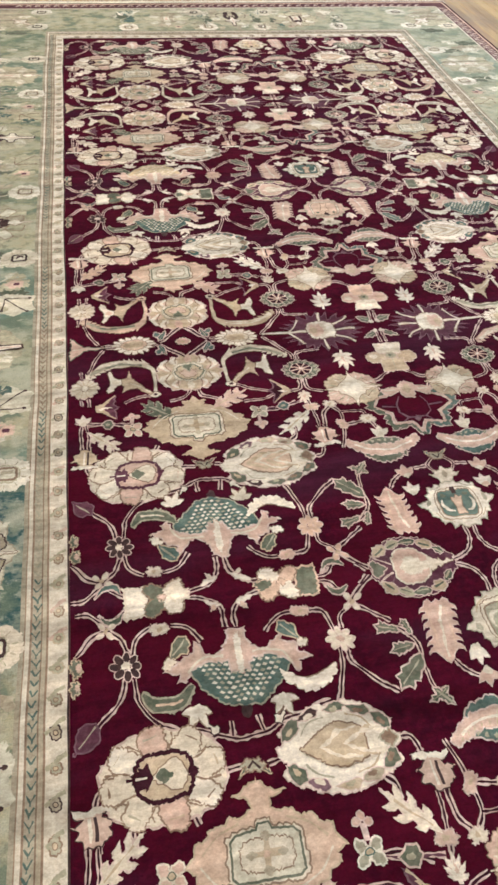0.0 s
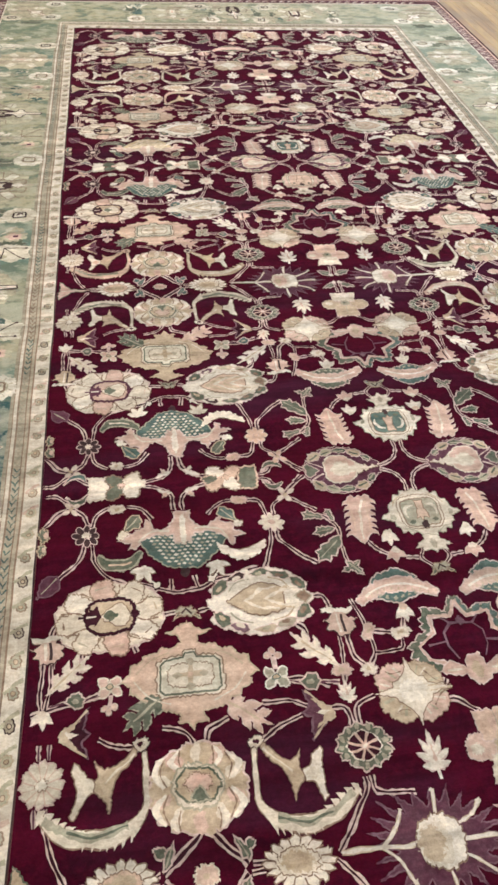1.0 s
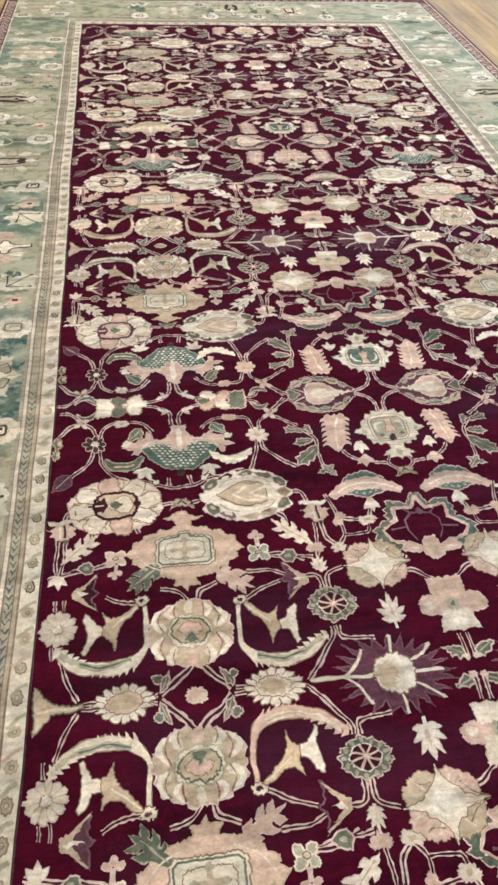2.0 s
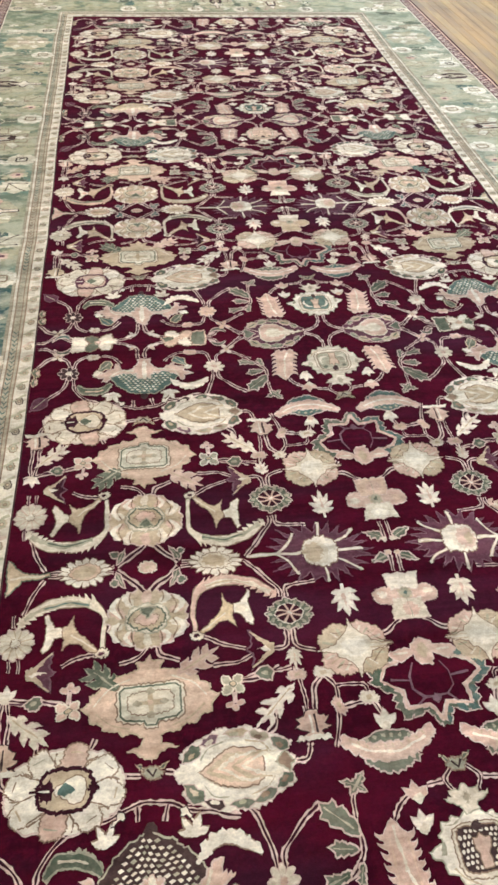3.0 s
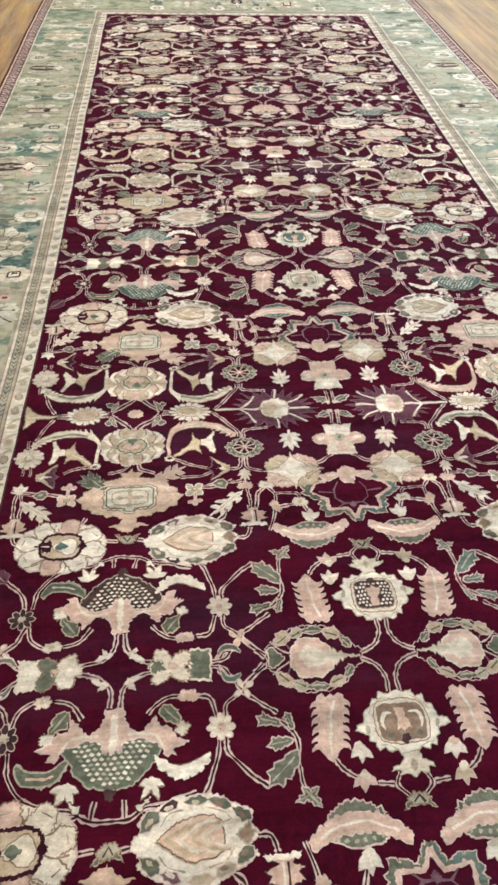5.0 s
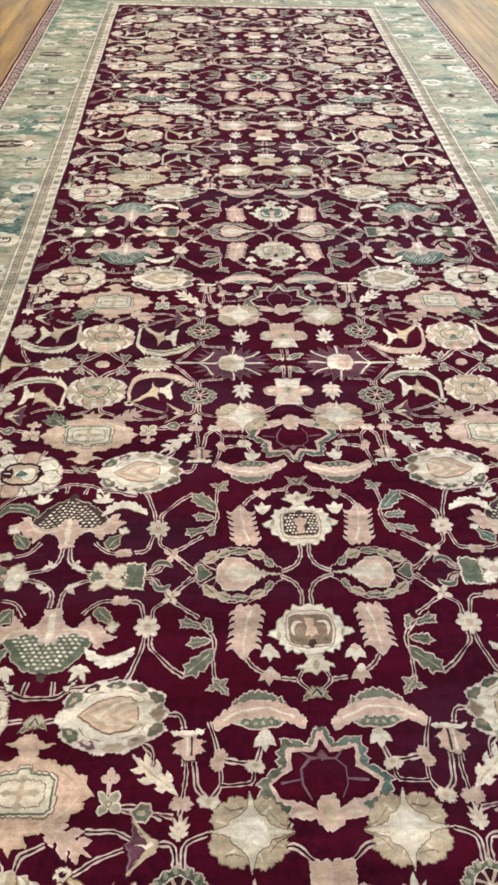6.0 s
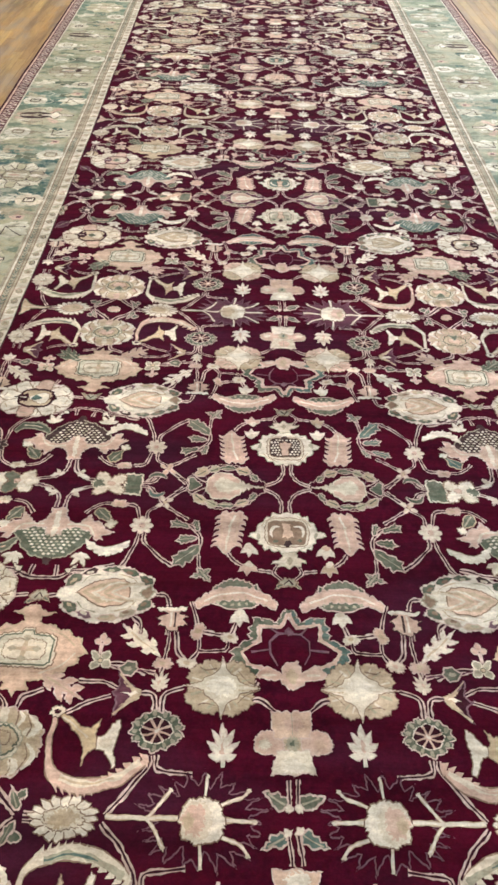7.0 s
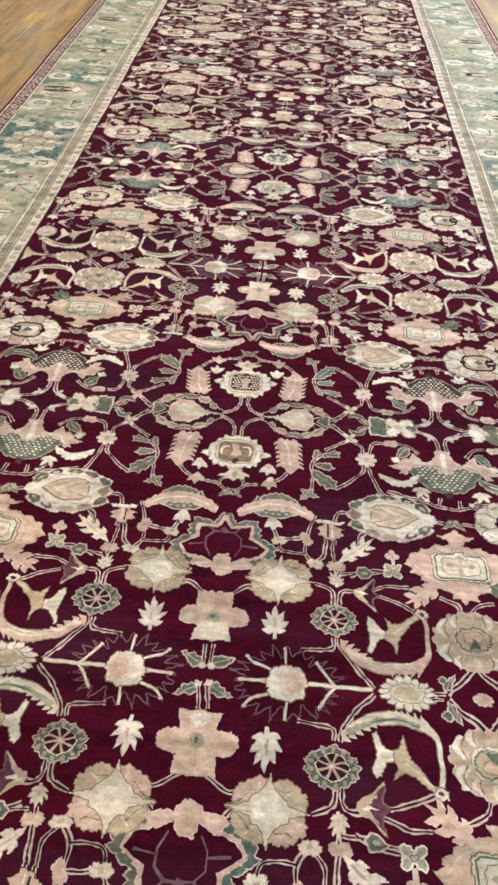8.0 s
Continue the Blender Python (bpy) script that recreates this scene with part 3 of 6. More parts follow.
def drop_leaf(flip):
    d = Drawing()
    f = flip
    d.outlined(leaf(f * 0.028, -0.038, f * -0.02, 0.022, 0.024, 3, 0.2, 0, 0.7), tan, green, 2, 0.004)
    d.line([(f * 0.02, -0.03), (f * -0.012, 0.01)], 0.004, sage, 4)
    d.outlined(lobed(f * -0.022, 0.028, 0.02, 0.016, 4, 0.25, 2, 0.4), tan, ivory, 4, 0.003)
    return d.mesh("drop_leaf")


def square_flower(green_out, out):
    d = Drawing()
    o = out
    d.outlined([(o * 0.018, 0.034), (o * 0.066, 0.036), (o * 0.066, -0.036), (o * 0.018, -0.034)], cream, ivory if green_out else green, 2, 0.005)
    for i in range(4):
        a = math.pi / 4 + i * math.pi / 2
        m = green if green_out and i in (0, 3) else ivory
        d.outlined(lobed(o * -0.016 + 0.026 * math.cos(a), 0.022 * math.sin(a), 0.026, 0.019, 0, 0, 2, a), tan, cream if m == ivory and i % 2 else m, 4, 0.004)
    d.outlined(lobed(o * -0.048, 0, 0.018, 0.016, 5, 0.15), cream, ivory if green_out else green, 6, 0.004)
    d.outlined(lobed(o * -0.012, 0, 0.01, 0.008), tan, blush, 7, 0.003)
    return d.mesh("square_flower")


def leaf_spray():
    """Barbed dark green leaves with pale rims along one bending stalk."""
    d = Drawing()
    d.vine([(0.04, -0.082), (-0.012, -0.06), (-0.034, -0.03), (-0.038, 0.01), (-0.028, 0.03)], 0.013, 1)

    def barbed(x0, y0, x1, y1, w):
        dx, dy = x1 - x0, y1 - y0
        n = math.hypot(dx, dy)
        px, py = -dy / n * w, dx / n * w
        side = ((0.12, 0.55), (0.3, 0.8), (0.36, 0.62), (0.55, 1.0), (0.6, 0.72), (0.78, 1.12), (0.8, 0.55))
        pts = [(x0, y0)] + [(x0 + dx * t + px * h, y0 + dy * t + py * h) for t, h in side] + [(x1, y1)] + [(x0 + dx * t - px * h, y0 + dy * t - py * h) for t, h in reversed(side)]
        d.outlined(pts, stem, green, 3, 0.0046, 0.0014)
        d.line([(x0 + dx * 0.2, y0 + dy * 0.2), (x0 + dx * 0.82, y0 + dy * 0.82)], 0.0036, sage, 5)
    barbed(-0.04, 0.008, 0.05, 0.092, 0.027)
    barbed(-0.03, -0.018, 0.044, -0.006, 0.019)
    barbed(-0.004, -0.056, 0.064, -0.086, 0.018)
    barbed(-0.034, -0.044, -0.012, -0.088, 0.012)
    barbed(-0.03, 0.09, -0.072, 0.146, 0.013)
    barbed(-0.074, 0.1, -0.014, 0.128, 0.012)
    d.vine([(-0.03, 0.035), (-0.036, 0.075), (-0.042, 0.11)], 0.011, 1)
    return d.mesh("leaf_spray")


def centre_palmette(inner, body=ivory):
    """A squared ivory palmette round a diapered or dark panel with a tulip, its crown towards the star."""
    d = Drawing()
    half = [(0, 0.08), (0.02, 0.08), (0.032, 0.066), (0.052, 0.072), (0.06, 0.058), (0.078, 0.064), (0.082, 0.044), (0.094, 0.036), (0.092, 0.02), (0.126, 0.008), (0.12, -0.006), (0.1, -0.014), (0.094, -0.042), (0.076, -0.05),
            (0.068, -0.074), (0.05, -0.07), (0.044, -0.09), (0.018, -0.084), (0, -0.092)]
    d.outlined(half + mirrored(half[-2:0:-1]), sage, body, 2, 0.0035, 0.0022)
    for s in (-1, 1):
        d.shape(lobed(s * 0.092, 0.006, 0.007, 0.012, 0, 0, 2, s * 0.3, count=14), sage, 4, 0.002)
        d.line([(s * 0.03, 0.066), (s * 0.052, 0.052), (s * 0.07, 0.052)], 0.0035, sage, 4), d.line([(s * 0.036, -0.072), (s * 0.066, -0.052), (s * 0.08, -0.03)], 0.004, tan, 4)
    d.outlined(lobed(0, -0.006, 0.07, 0.06, 0, 0, 3.4), tan, cream, 4, 0.003, 0.002)
    lattice = inner == tan
    d.outlined(lobed(0, -0.004, 0.06, 0.05, 0, 0, 4.5), sienna if lattice else tan, brown if lattice else inner, 6, 0.0035, 0.0018)
    if lattice:
        for i in range(-4, 5):
            for j in range(-3, 4):
                if math.hypot(i / 4.6, j / 3.6) < 1.08 and not (abs(i) < 2 and abs(j) < 3):
                    d.shape(lobed(i * 0.0125 + (0.006 if j % 2 else 0), -0.004 + j * 0.0122, 0.0046, 0.0044, count=8), body, 8, 0.0008)
    else:
        for s in (-1, 1):
            d.taper([(s * 0.02, -0.03), (s * 0.04, -0.026), (s * 0.05, -0.006), (s * 0.046, 0.012)], (0.003, 0.011, 0.009, 0.002), body, 8)
            d.shape(lobed(s * 0.038, 0.026, 0.009, 0.007, 4, 0.2, count=14), green, 8, 0.002)
    tulip = [(0, 0.03), (0.009, 0.016), (0.022, 0.02), (0.019, 0.0), (0.013, -0.016), (0.015, -0.046), (0, -0.046)]
    d.outlined(tulip + mirrored(tulip[-2:0:-1]), tan, blush if lattice else peach, 9, 0.003, 0.002)
    d.shape(lobed(0, 0.041, 0.011, 0.012, count=16), brown, 11)
    crown = [(0, 0.138), (0.012, 0.124), (0.038, 0.128), (0.034, 0.114), (0.056, 0.112), (0.044, 0.1), (0.026, 0.09), (0.02, 0.072)]
    d.outlined(crown + mirrored(crown[::-1]), sage, cream, 5, 0.003)
    d.shape(lobed(0, 0.104, 0.009, 0.014, 4, 0.2), khaki, 7)
    return d.mesh("centre_palmette")


def serrate_leaf():
    """A pink leaf with hooked teeth down both sides, a forked foot and a pale midrib."""
    d = Drawing()
    half = [(0.0, 0.094), (0.014, 0.084), (0.026, 0.066)]
    for k in range(6):
        y = 0.056 - 0.023 * k
        h = 0.033 + 0.001 * k
        half += [(h, y + 0.002), (h + 0.012, y + 0.003), (h + 0.018, y + 0.008), (h + 0.017, y - 0.003), (h + 0.01, y - 0.011), (h + 0.001, y - 0.015)]
    half += [(0.036, -0.088), (0.022, -0.094), (0.012, -0.084), (0, -0.092)]
    lean = [(x + 0.12 * y, y) for x, y in half + mirrored(half[-2:0:-1])]
    d.outlined(lean, stem, blush, 2, 0.0026, 0.0014)
    d.line([(0.008, 0.078), (0.004, 0.02), (-0.002, -0.03)], 0.0085, cream, 4, True, 0.0024), d.line([(-0.002, -0.026), (-0.02, -0.07)], 0.007, ivory, 5, True, 0.0024)
    for s in (-1, 1):
        d.line([(s * 0.024, 0.046), (s * 0.026, -0.01), (s * 0.026, -0.066)], 0.0045, peach, 4, True, 0.0016)
    return d.mesh("serrated_leaf")


def trefoil(c):
    d = Drawing()
    for a in (0.5, math.pi / 2, math.pi - 0.5):
        d.outlined(leaf(0, -0.012, 0.032 * math.cos(a), 0.03 * math.sin(a), 0.011, 0, 0, 0, 0.8), brown, c, 2, 0.0025, 0.0008)
    d.shape(lobed(0, -0.004, 0.019, 0.016, count=14), c, 3.5), d.shape(lobed(0, -0.014, 0.012, 0.01, count=12), cream, 5)
    return d.mesh("trefoil")


def axis_rosette():
    """A dark wreath of separate pale-rimmed leaves round a pink eight-sided heart, its tail towards the middle line."""
    d = Drawing()
    ring = [(0.146, 0.03), (0.118, 0.056), (0.098, 0.082), (0.058, 0.1), (0.018, 0.106), (-0.03, 0.1), (-0.074, 0.08), (-0.1, 0.05), (-0.13, 0.022)]
    d.outlined(ring + [(x, -y) for x, y in ring[::-1]], stem, dusk, 2, 0.0032, 0.004)
    for s in (-1, 1):
        for x, y, turn, length, w, m in ((0.1, 0.062, -0.75, 0.03, 0.024, tan), (0.056, 0.08, -0.4, 0.03, 0.021, oat), (0.006, 0.086, 0.0, 0.036, 0.0175, green), (-0.05, 0.074, 0.42, 0.031, 0.022, tan), (-0.088, 0.046, 0.8, 0.024, 0.016, green)):
            c, q = math.cos(turn * s), math.sin(turn * s)
            d.outlined(leaf(x - length * c, s * y - length * q, x + length * c, s * y + length * q, w, 3, 0.25, 0, 0.8), stem, m, 4, 0.0034, 0.002)
            d.line([(x - length * 0.6 * c, s * (y - 0.003) - length * 0.6 * q), (x + length * 0.5 * c, s * (y - 0.003) + length * 0.5 * q)], 0.005, (green, oat)[m == green], 6, True, 0.0016)
        d.line([(0.076, s * 0.014), (0.104, s * 0.03), (0.13, s * 0.05)], 0.0055, stem, 6)
        d.line([(0.07, s * 0.02), (0.086, s * 0.05)], 0.004, mauve, 6)
    d.outlined([(0.088, 0), (0.126, 0.036), (0.142, 0.026), (0.142, -0.026), (0.126, -0.036)], stem, green, 7, 0.0042)
    tail = [(-0.126, 0.004), (-0.1, 0.01), (-0.094, 0.004), (-0.074, 0.02), (-0.066, 0.01), (-0.05, 0.028), (-0.042, 0.016), (-0.022, 0.034)]
    d.outlined(tail + [(x, -y) for x, y in tail[::-1]], tan, cream, 7, 0.003)
    heart = [(0.074, 0.032), (0.05, 0.061), (-0.012, 0.061), (-0.044, 0.032)]
    d.outlined(heart + [(x, -y) for x, y in heart[::-1]], cream, blush, 9, 0.006, 0.0025)
    d.shape(lobed(0.012, 0.0, 0.038, 0.034, 6, 0.1), cream, 11, 0.005)
    d.shape([(-0.1, 0.003), (-0.04, 0.014), (0.0, 0.02), (0.004, 0.0), (0.0, -0.02), (-0.04, -0.014), (-0.1, -0.003)], cream, 11.5)
    return d.mesh("wreathed_rosette")


def crescent():
    d = Drawing()

    def arch(x, top, drop):
        return top - drop * (x / 0.135) ** 2
    xs = [-0.136 + 0.272 * i / 24 for i in range(25)]
    upper = [(x, -arch(x, 0.04, 0.07) - 0.009 * (i % 2) * (abs(x) > 0.05)) for i, x in enumerate(xs)]
    under = [(x, -arch(x, -0.014, 0.042) + 0.005 * (i % 2)) for i, x in enumerate(reversed(xs[1:-1]))]
    d.outlined([(x, -arch(x, 0.062, 0.09) - 0.006 * (i % 2)) for i, x in enumerate(xs[5:20])] + [(0.06, -0.0), (-0.06, 0.0)], stem, green, 2, 0.005)
    d.outlined([(-0.074, 0.0), (0.074, 0.0), (0.078, 0.03), (0.05, 0.042), (0.028, 0.048), (0, 0.054), (-0.028, 0.048), (-0.05, 0.042), (-0.078, 0.03)], stem, green, 2, 0.005)
    d.outlined(upper + under, stem, blush, 5, 0.004)
    d.line([(x, -arch(x, 0.012, 0.058)) for x in xs[3:-3:2]], 0.007, ivory, 7)
    for i in range(3, 22, 2):
        x = xs[i]
        d.line([(x, -arch(x, 0.002, 0.05)), (x + 0.005, -arch(x, -0.008, 0.045))], 0.004, tan, 7.4)
    for i in range(7, 18, 2):
        d.shape(lobed(xs[i], 0.034 - 0.05 * (xs[i] / 0.135) ** 2, 0.006, 0.006, count=8), sage, 7)
    return d.mesh("crescent_leaf")


def torch():
    d = Drawing()
    for s in (-1, 1):
        d.vine([(s * 0.012, 0.02), (s * 0.012, 0.052)], 0.0115, 1)
    half = [(0, -0.036), (0.03, -0.034), (0.046, -0.04), (0.042, -0.024), (0.018, -0.018), (0.05, -0.004), (0.034, 0.004), (0.042, 0.018), (0.02, 0.03), (0.018, 0.04), (0, 0.042)]
    d.outlined(half + mirrored(half[-2:0:-1]), brown, blush, 3, 0.003)
    d.shape([(-0.046, -0.036), (0.046, -0.036), (0.04, -0.024), (-0.04, -0.024)], ivory, 5)
    d.line([(0.006, -0.02), (0.006, 0.03)], 0.006, ivory, 5), d.line([(-0.006, -0.02), (-0.006, 0.03)], 0.006, brown, 5)
    return d.mesh("torch_flower")


def lattice_star():
    """A ribbon bent into an eight-pointed star round a thin grey frame, small green leaves along it, a pink bud at its open side."""
    d = Drawing()
    right = [(0, -0.092), (0.022, -0.05), (0.08, -0.056), (0.08, -0.012), (0.126, 0.02), (0.112, 0.052), (0.07, 0.066)]
    for s in (-1, 1):
        pts = [(s * x, y) for x, y in right]
        for (xa, ya), (xb, yb) in zip(pts, pts[1:]):
            mx, my = (xa + xb) / 2, (ya + yb) / 2
            r = math.hypot(mx, my) or 1
            for f in (0.3, 0.75):
                x, y = xa + (xb - xa) * f, ya + (yb - ya) * f
                d.outlined(leaf(x, y, x * 1.14 + (xb - xa) * 0.2 + 0.02 * mx / r, y * 1.14 + (yb - ya) * 0.2 + 0.02 * my / r, 0.0125, 0, 0, 0, 0.8), stem, (green, teal)[s > 0], 1.3, 0.003, 0.0016)
        outer = [(x * 1.09, y * 1.09) for x, y in pts]
        d.line(outer, 0.0195, stem, 0.9, False, 0.0024), d.line(outer, 0.0155, green, 1.4, False, 0.0024), d.line(pts, 0.0115, stem, 2, False, 0.0024), d.line(pts, 0.0072, blush, 3, False, 0.0014)
        frame = [(0, -0.03), (s * 0.03, -0.03), (s * 0.052, -0.01), (s * 0.05, 0.028), (s * 0.034, 0.056)]
        d.line(frame, 0.0056, mauve, 2, False, 0.0016)
        d.line([(s * 0.052, 0.016), (s * 0.1, 0.022)], 0.005, mauve, 2), d.line([(s * 0.03, -0.03), (s * 0.05, -0.048)], 0.005, mauve, 2)
    d.shape(lobed(0, -0.036, 0.012, 0.013, 4, 0.2), mauve, 3)
    bud = [(0, 0.044), (0.016, 0.048), (0.025, 0.062), (0.026, 0.076), (0.044, 0.07), (0.06, 0.06), (0.076, 0.066), (0.088, 0.08), (0.08, 0.094), (0.056, 0.1), (0.032, 0.096), (0.026, 0.112), (0.012, 0.124), (0, 0.124)]
    d.outlined(bud + mirrored(bud[-2:0:-1]), stem, blush, 6, 0.003)
    for s in (-1, 1):
        d.line([(s * 0.04, 0.084), (s * 0.074, 0.084)], 0.006, cream, 8)
    d.shape(lobed(0, 0.086, 0.014, 0.022, 4, 0.15), tan, 8, 0.004)
    return d.mesh("star_lattice")


def cream_bloom():
    """A lily: a four-pointed ivory flower over four feathered tan petals, dark veins along its points."""
    d = Drawing()
    for i, (x, y, m) in enumerate(((0.05, 0.036, tan), (-0.044, 0.04, blush), (0.048, -0.036, blush), (-0.046, -0.036, tan))):
        d.outlined(lobed(x, y, 0.06, 0.045, 13, 0.12, 2.3, 0.5 if x * y < 0 else -0.5), sienna, m, 2 + 0.3 * i, 0.003, 0.004)
        for k in range(5):
            a = math.atan2(y, x) + (k - 2) * 0.26
            d.line([(0.064 * math.cos(a), 0.05 * math.sin(a)), (0.098 * math.cos(a), 0.074 * math.sin(a))], 0.006, (cream, oat, tan)[k % 3], 5, True, 0.002)
    star = [(0.12, 0.002), (0.08, 0.01), (0.056, 0.016), (0.05, 0.03), (0.03, 0.04), (0.014, 0.058), (-0.002, 0.104), (-0.012, 0.06), (-0.03, 0.042), (-0.05, 0.036), (-0.056, 0.018), (-0.086, 0.011), (-0.124, 0.0),
            (-0.086, -0.01), (-0.054, -0.016), (-0.048, -0.034), (-0.03, -0.04), (-0.014, -0.06), (0.002, -0.104), (0.012, -0.058), (0.03, -0.042), (0.052, -0.03), (0.058, -0.014), (0.084, -0.009)]
    d.outlined(star, sienna, cream, 7, 0.003, 0.002)
    d.shape(lobed(0, 0, 0.046, 0.032, 10, 0.16), ivory, 9, 0.005)
    for s in (-1, 1):
        d.line([(-0.118, s * 0.004), (-0.075, s * 0.022), (-0.05, s * 0.05)], 0.003, sienna, 9.5)
        d.line([(-0.112, s * 0.002), (-0.07, s * 0.007), (-0.05, s * 0.006)], 0.0028, tan, 9.5)
        d.line([(0.02, s * 0.056), (0.05, s * 0.052), (0.066, s * 0.06)], 0.003, sienna, 9.5)
    return d.mesh("cream_bloom")


def cross_flower():
    """Two square petals along the middle line and two round ones across it, round a small green heart."""
    d = Drawing()
    far = [(-0.058, -0.09), (-0.02, -0.093), (0.0, -0.088), (0.02, -0.093), (0.058, -0.09), (0.055, -0.05), (0.048, -0.014), (-0.048, -0.014), (-0.055, -0.05)]
    near = [(-0.048, 0.012), (0.048, 0.012), (0.054, 0.05), (0.06, 0.08), (0.018, 0.078), (0.0, 0.083), (-0.018, 0.078), (-0.06, 0.08), (-0.054, 0.05)]
    for k, (x, m) in enumerate(((0.066, blush), (-0.066, blush))):
        d.outlined(lobed(x, -0.004, 0.043, 0.034, 4, 0.1, 2.6), stem, m, 2 + k, 0.003, 0.0036)
        d.shape(lobed(x * 1.16, 0.002, 0.016, 0.013, 5, 0.1), (peach, cream)[k], 7, 0.005)
    d.shape(lobed(0, 0, 0.06, 0.022, 0, 0, 3), tan, 1.5)
    d.outlined(far, stem, peach, 4.2, 0.003, 0.003), d.outlined(near, stem, cream, 5, 0.003, 0.003)
    d.shape(lobed(0.004, -0.056, 0.028, 0.024, 5, 0.12), blush, 7.2, 0.006), d.shape(lobed(0, 0.056, 0.03, 0.018, 5, 0.12), ivory, 7.2, 0.006)
    d.line([(0, -0.086), (0.001, -0.02)], 0.0028, sage, 9)
    d.outlined(lobed(0, 0.0, 0.022, 0.019, 6, 0.24), khaki, sage, 9, 0.005)
    d.shape(lobed(0, 0.0, 0.007, 0.006, count=12), green, 11)
    return d.mesh("cross_flower")


def mini_leaves():
    d = Drawing()
    for s in (-1, 1):
        d.vine([(s * 0.012, -0.03), (s * 0.011, 0.03)], 0.0115, 1)
        d.outlined(leaf(s * 0.014, 0.03, s * 0.076, 0.0, 0.02, 3, 0.25, 0, 0.6), stem, green, 3, 0.005)
        d.line([(s * 0.022, 0.026), (s * 0.06, 0.006)], 0.0035, sage, 5)
        d.outlined(lobed(s * 0.014, 0.036, 0.011, 0.01, count=14), stem, cream, 5, 0.002)
    return d.mesh("forked_sprig")


def spiky_star():
    """An oval heart with thin arms in a ragged dark halo with a pale zigzag rim."""
    d = Drawing()
    n = 24
    pts = []
    for i in range(2 * n):
        a = math.pi * i / n
        r = rng.uniform(0.9, 1.08) if i % 2 == 0 else rng.uniform(0.58, 0.76)
        pts.append((0.17 * r * math.cos(a), 0.114 * r * math.sin(a)))
    d.outlined(pts, mauve, dusk, 1, 0.0036, 0.002)
    arms = (((0.06, 0), (0.13, 0.0), (0.23, 0)), ((0.135, 0), (0.105, 0.03), (0.082, 0.066)), ((0.135, 0), (0.105, -0.03), (0.082, -0.066)), ((-0.05, 0), (-0.13, 0.0)),
            ((-0.045, 0.03), (-0.09, 0.05), (-0.112, 0.07)), ((-0.045, -0.03), (-0.09, -0.05), (-0.112, -0.07)), ((0.0, 0.04), (-0.006, 0.1)), ((0.0, -0.04), (-0.006, -0.1)))
    for k, p in enumerate(arms):
        w = 0.0112 if k in (0, 3) else 0.0082
        d.line(p, w, tan, 4, True, 0.0016), d.line(p, w * 0.66, ivory, 5)
        if k:
            d.shape(lobed(*p[-1], 0.0058, 0.005, count=12), cream, 5)
    d.outlined(lobed(0.0, 0, 0.058, 0.054, 8, 0.07, 2.6), tan, ivory, 6, 0.004, 0.004)
    d.shape(lobed(0.016, 0.002, 0.04, 0.043, 6, 0.08, 2.4), cream, 8, 0.005)
    d.shape(lobed(0.022, 0.002, 0.03, 0.034, 6, 0.1, 2.2), blush, 9, 0.006)
    d.shape(lobed(0.034, 0.006, 0.012, 0.02, 5, 0.1), tan, 10, 0.005)
    return d.mesh("spiked_star")


def wheel_flower():
    d = Drawing()
    d.outlined(lobed(0, 0, 0.077, 0.059, 13, 0.16), stem, green, 2, 0.0045)
    for i in range(13):
        a = 2 * math.pi * i / 13
        d.shape(lobed(0.06 * math.cos(a), 0.0455 * math.sin(a), 0.0088, 0.0062, count=12, turn=a), sage, 4, 0.002)
    d.outlined(lobed(0, 0, 0.0475, 0.036, 8, 0.06), ivory, blush, 5, 0.004)
    for i in range(8):
        b = math.pi * i / 4
        d.shape([(r * math.cos(b + q), r * 0.76 * math.sin(b + q)) for r, q in ((0.009, 0.0), (0.026, -0.26), (0.0425, -0.29), (0.0445, 0.0), (0.0425, 0.29), (0.026, 0.26))], plum, 8, 0.0008)
    d.shape(lobed(0, 0, 0.008, 0.006, count=12), ivory, 9)
    return d.mesh("wheel_flower")


def oak_leaf(c, length=0.1, w=0.03):
    """A leaf of seven deep pointed lobes, its tip towards the palmette row."""
    d = Drawing()
    h = length / 2
    for i, (y0, a, r) in enumerate(((0.1, 0.0, 1.1), (0.25, 0.55, 1.0), (0.25, -0.55, 1.0), (0.45, 1.05, 0.92), (0.45, -1.05, 0.92), (0.62, 1.6, 0.7), (0.62, -1.6, 0.7))):
        x1, y1 = math.sin(a) * w * 1.5 * r, h * y0 - math.cos(a) * h * r * 1.0
        d.shape(leaf(0, h * y0 + 0.008, x1 * 1.05, y1 - 0.002, w * 0.31, 0, 0, 0, 0.8), stem, 2 + 0.05 * i, 0.0018)
        d.shape(leaf(0, h * y0 + 0.006, x1, y1, w * 0.23, 0, 0, 0, 0.8), c, 3 + 0.05 * i, 0.0018)
    d.shape(lobed(0, h * 0.35, w * 0.27, h * 0.36), c, 3.6)
    d.line([(0, h * 1.2), (0, h * 0.3)], 0.011, c, 4), d.shape(leaf(0, h * 0.6, 0, -h * 0.35, w * 0.16), blush if c in (ivory, cream) else cream, 5)
    return d.mesh("toothed_leaf")


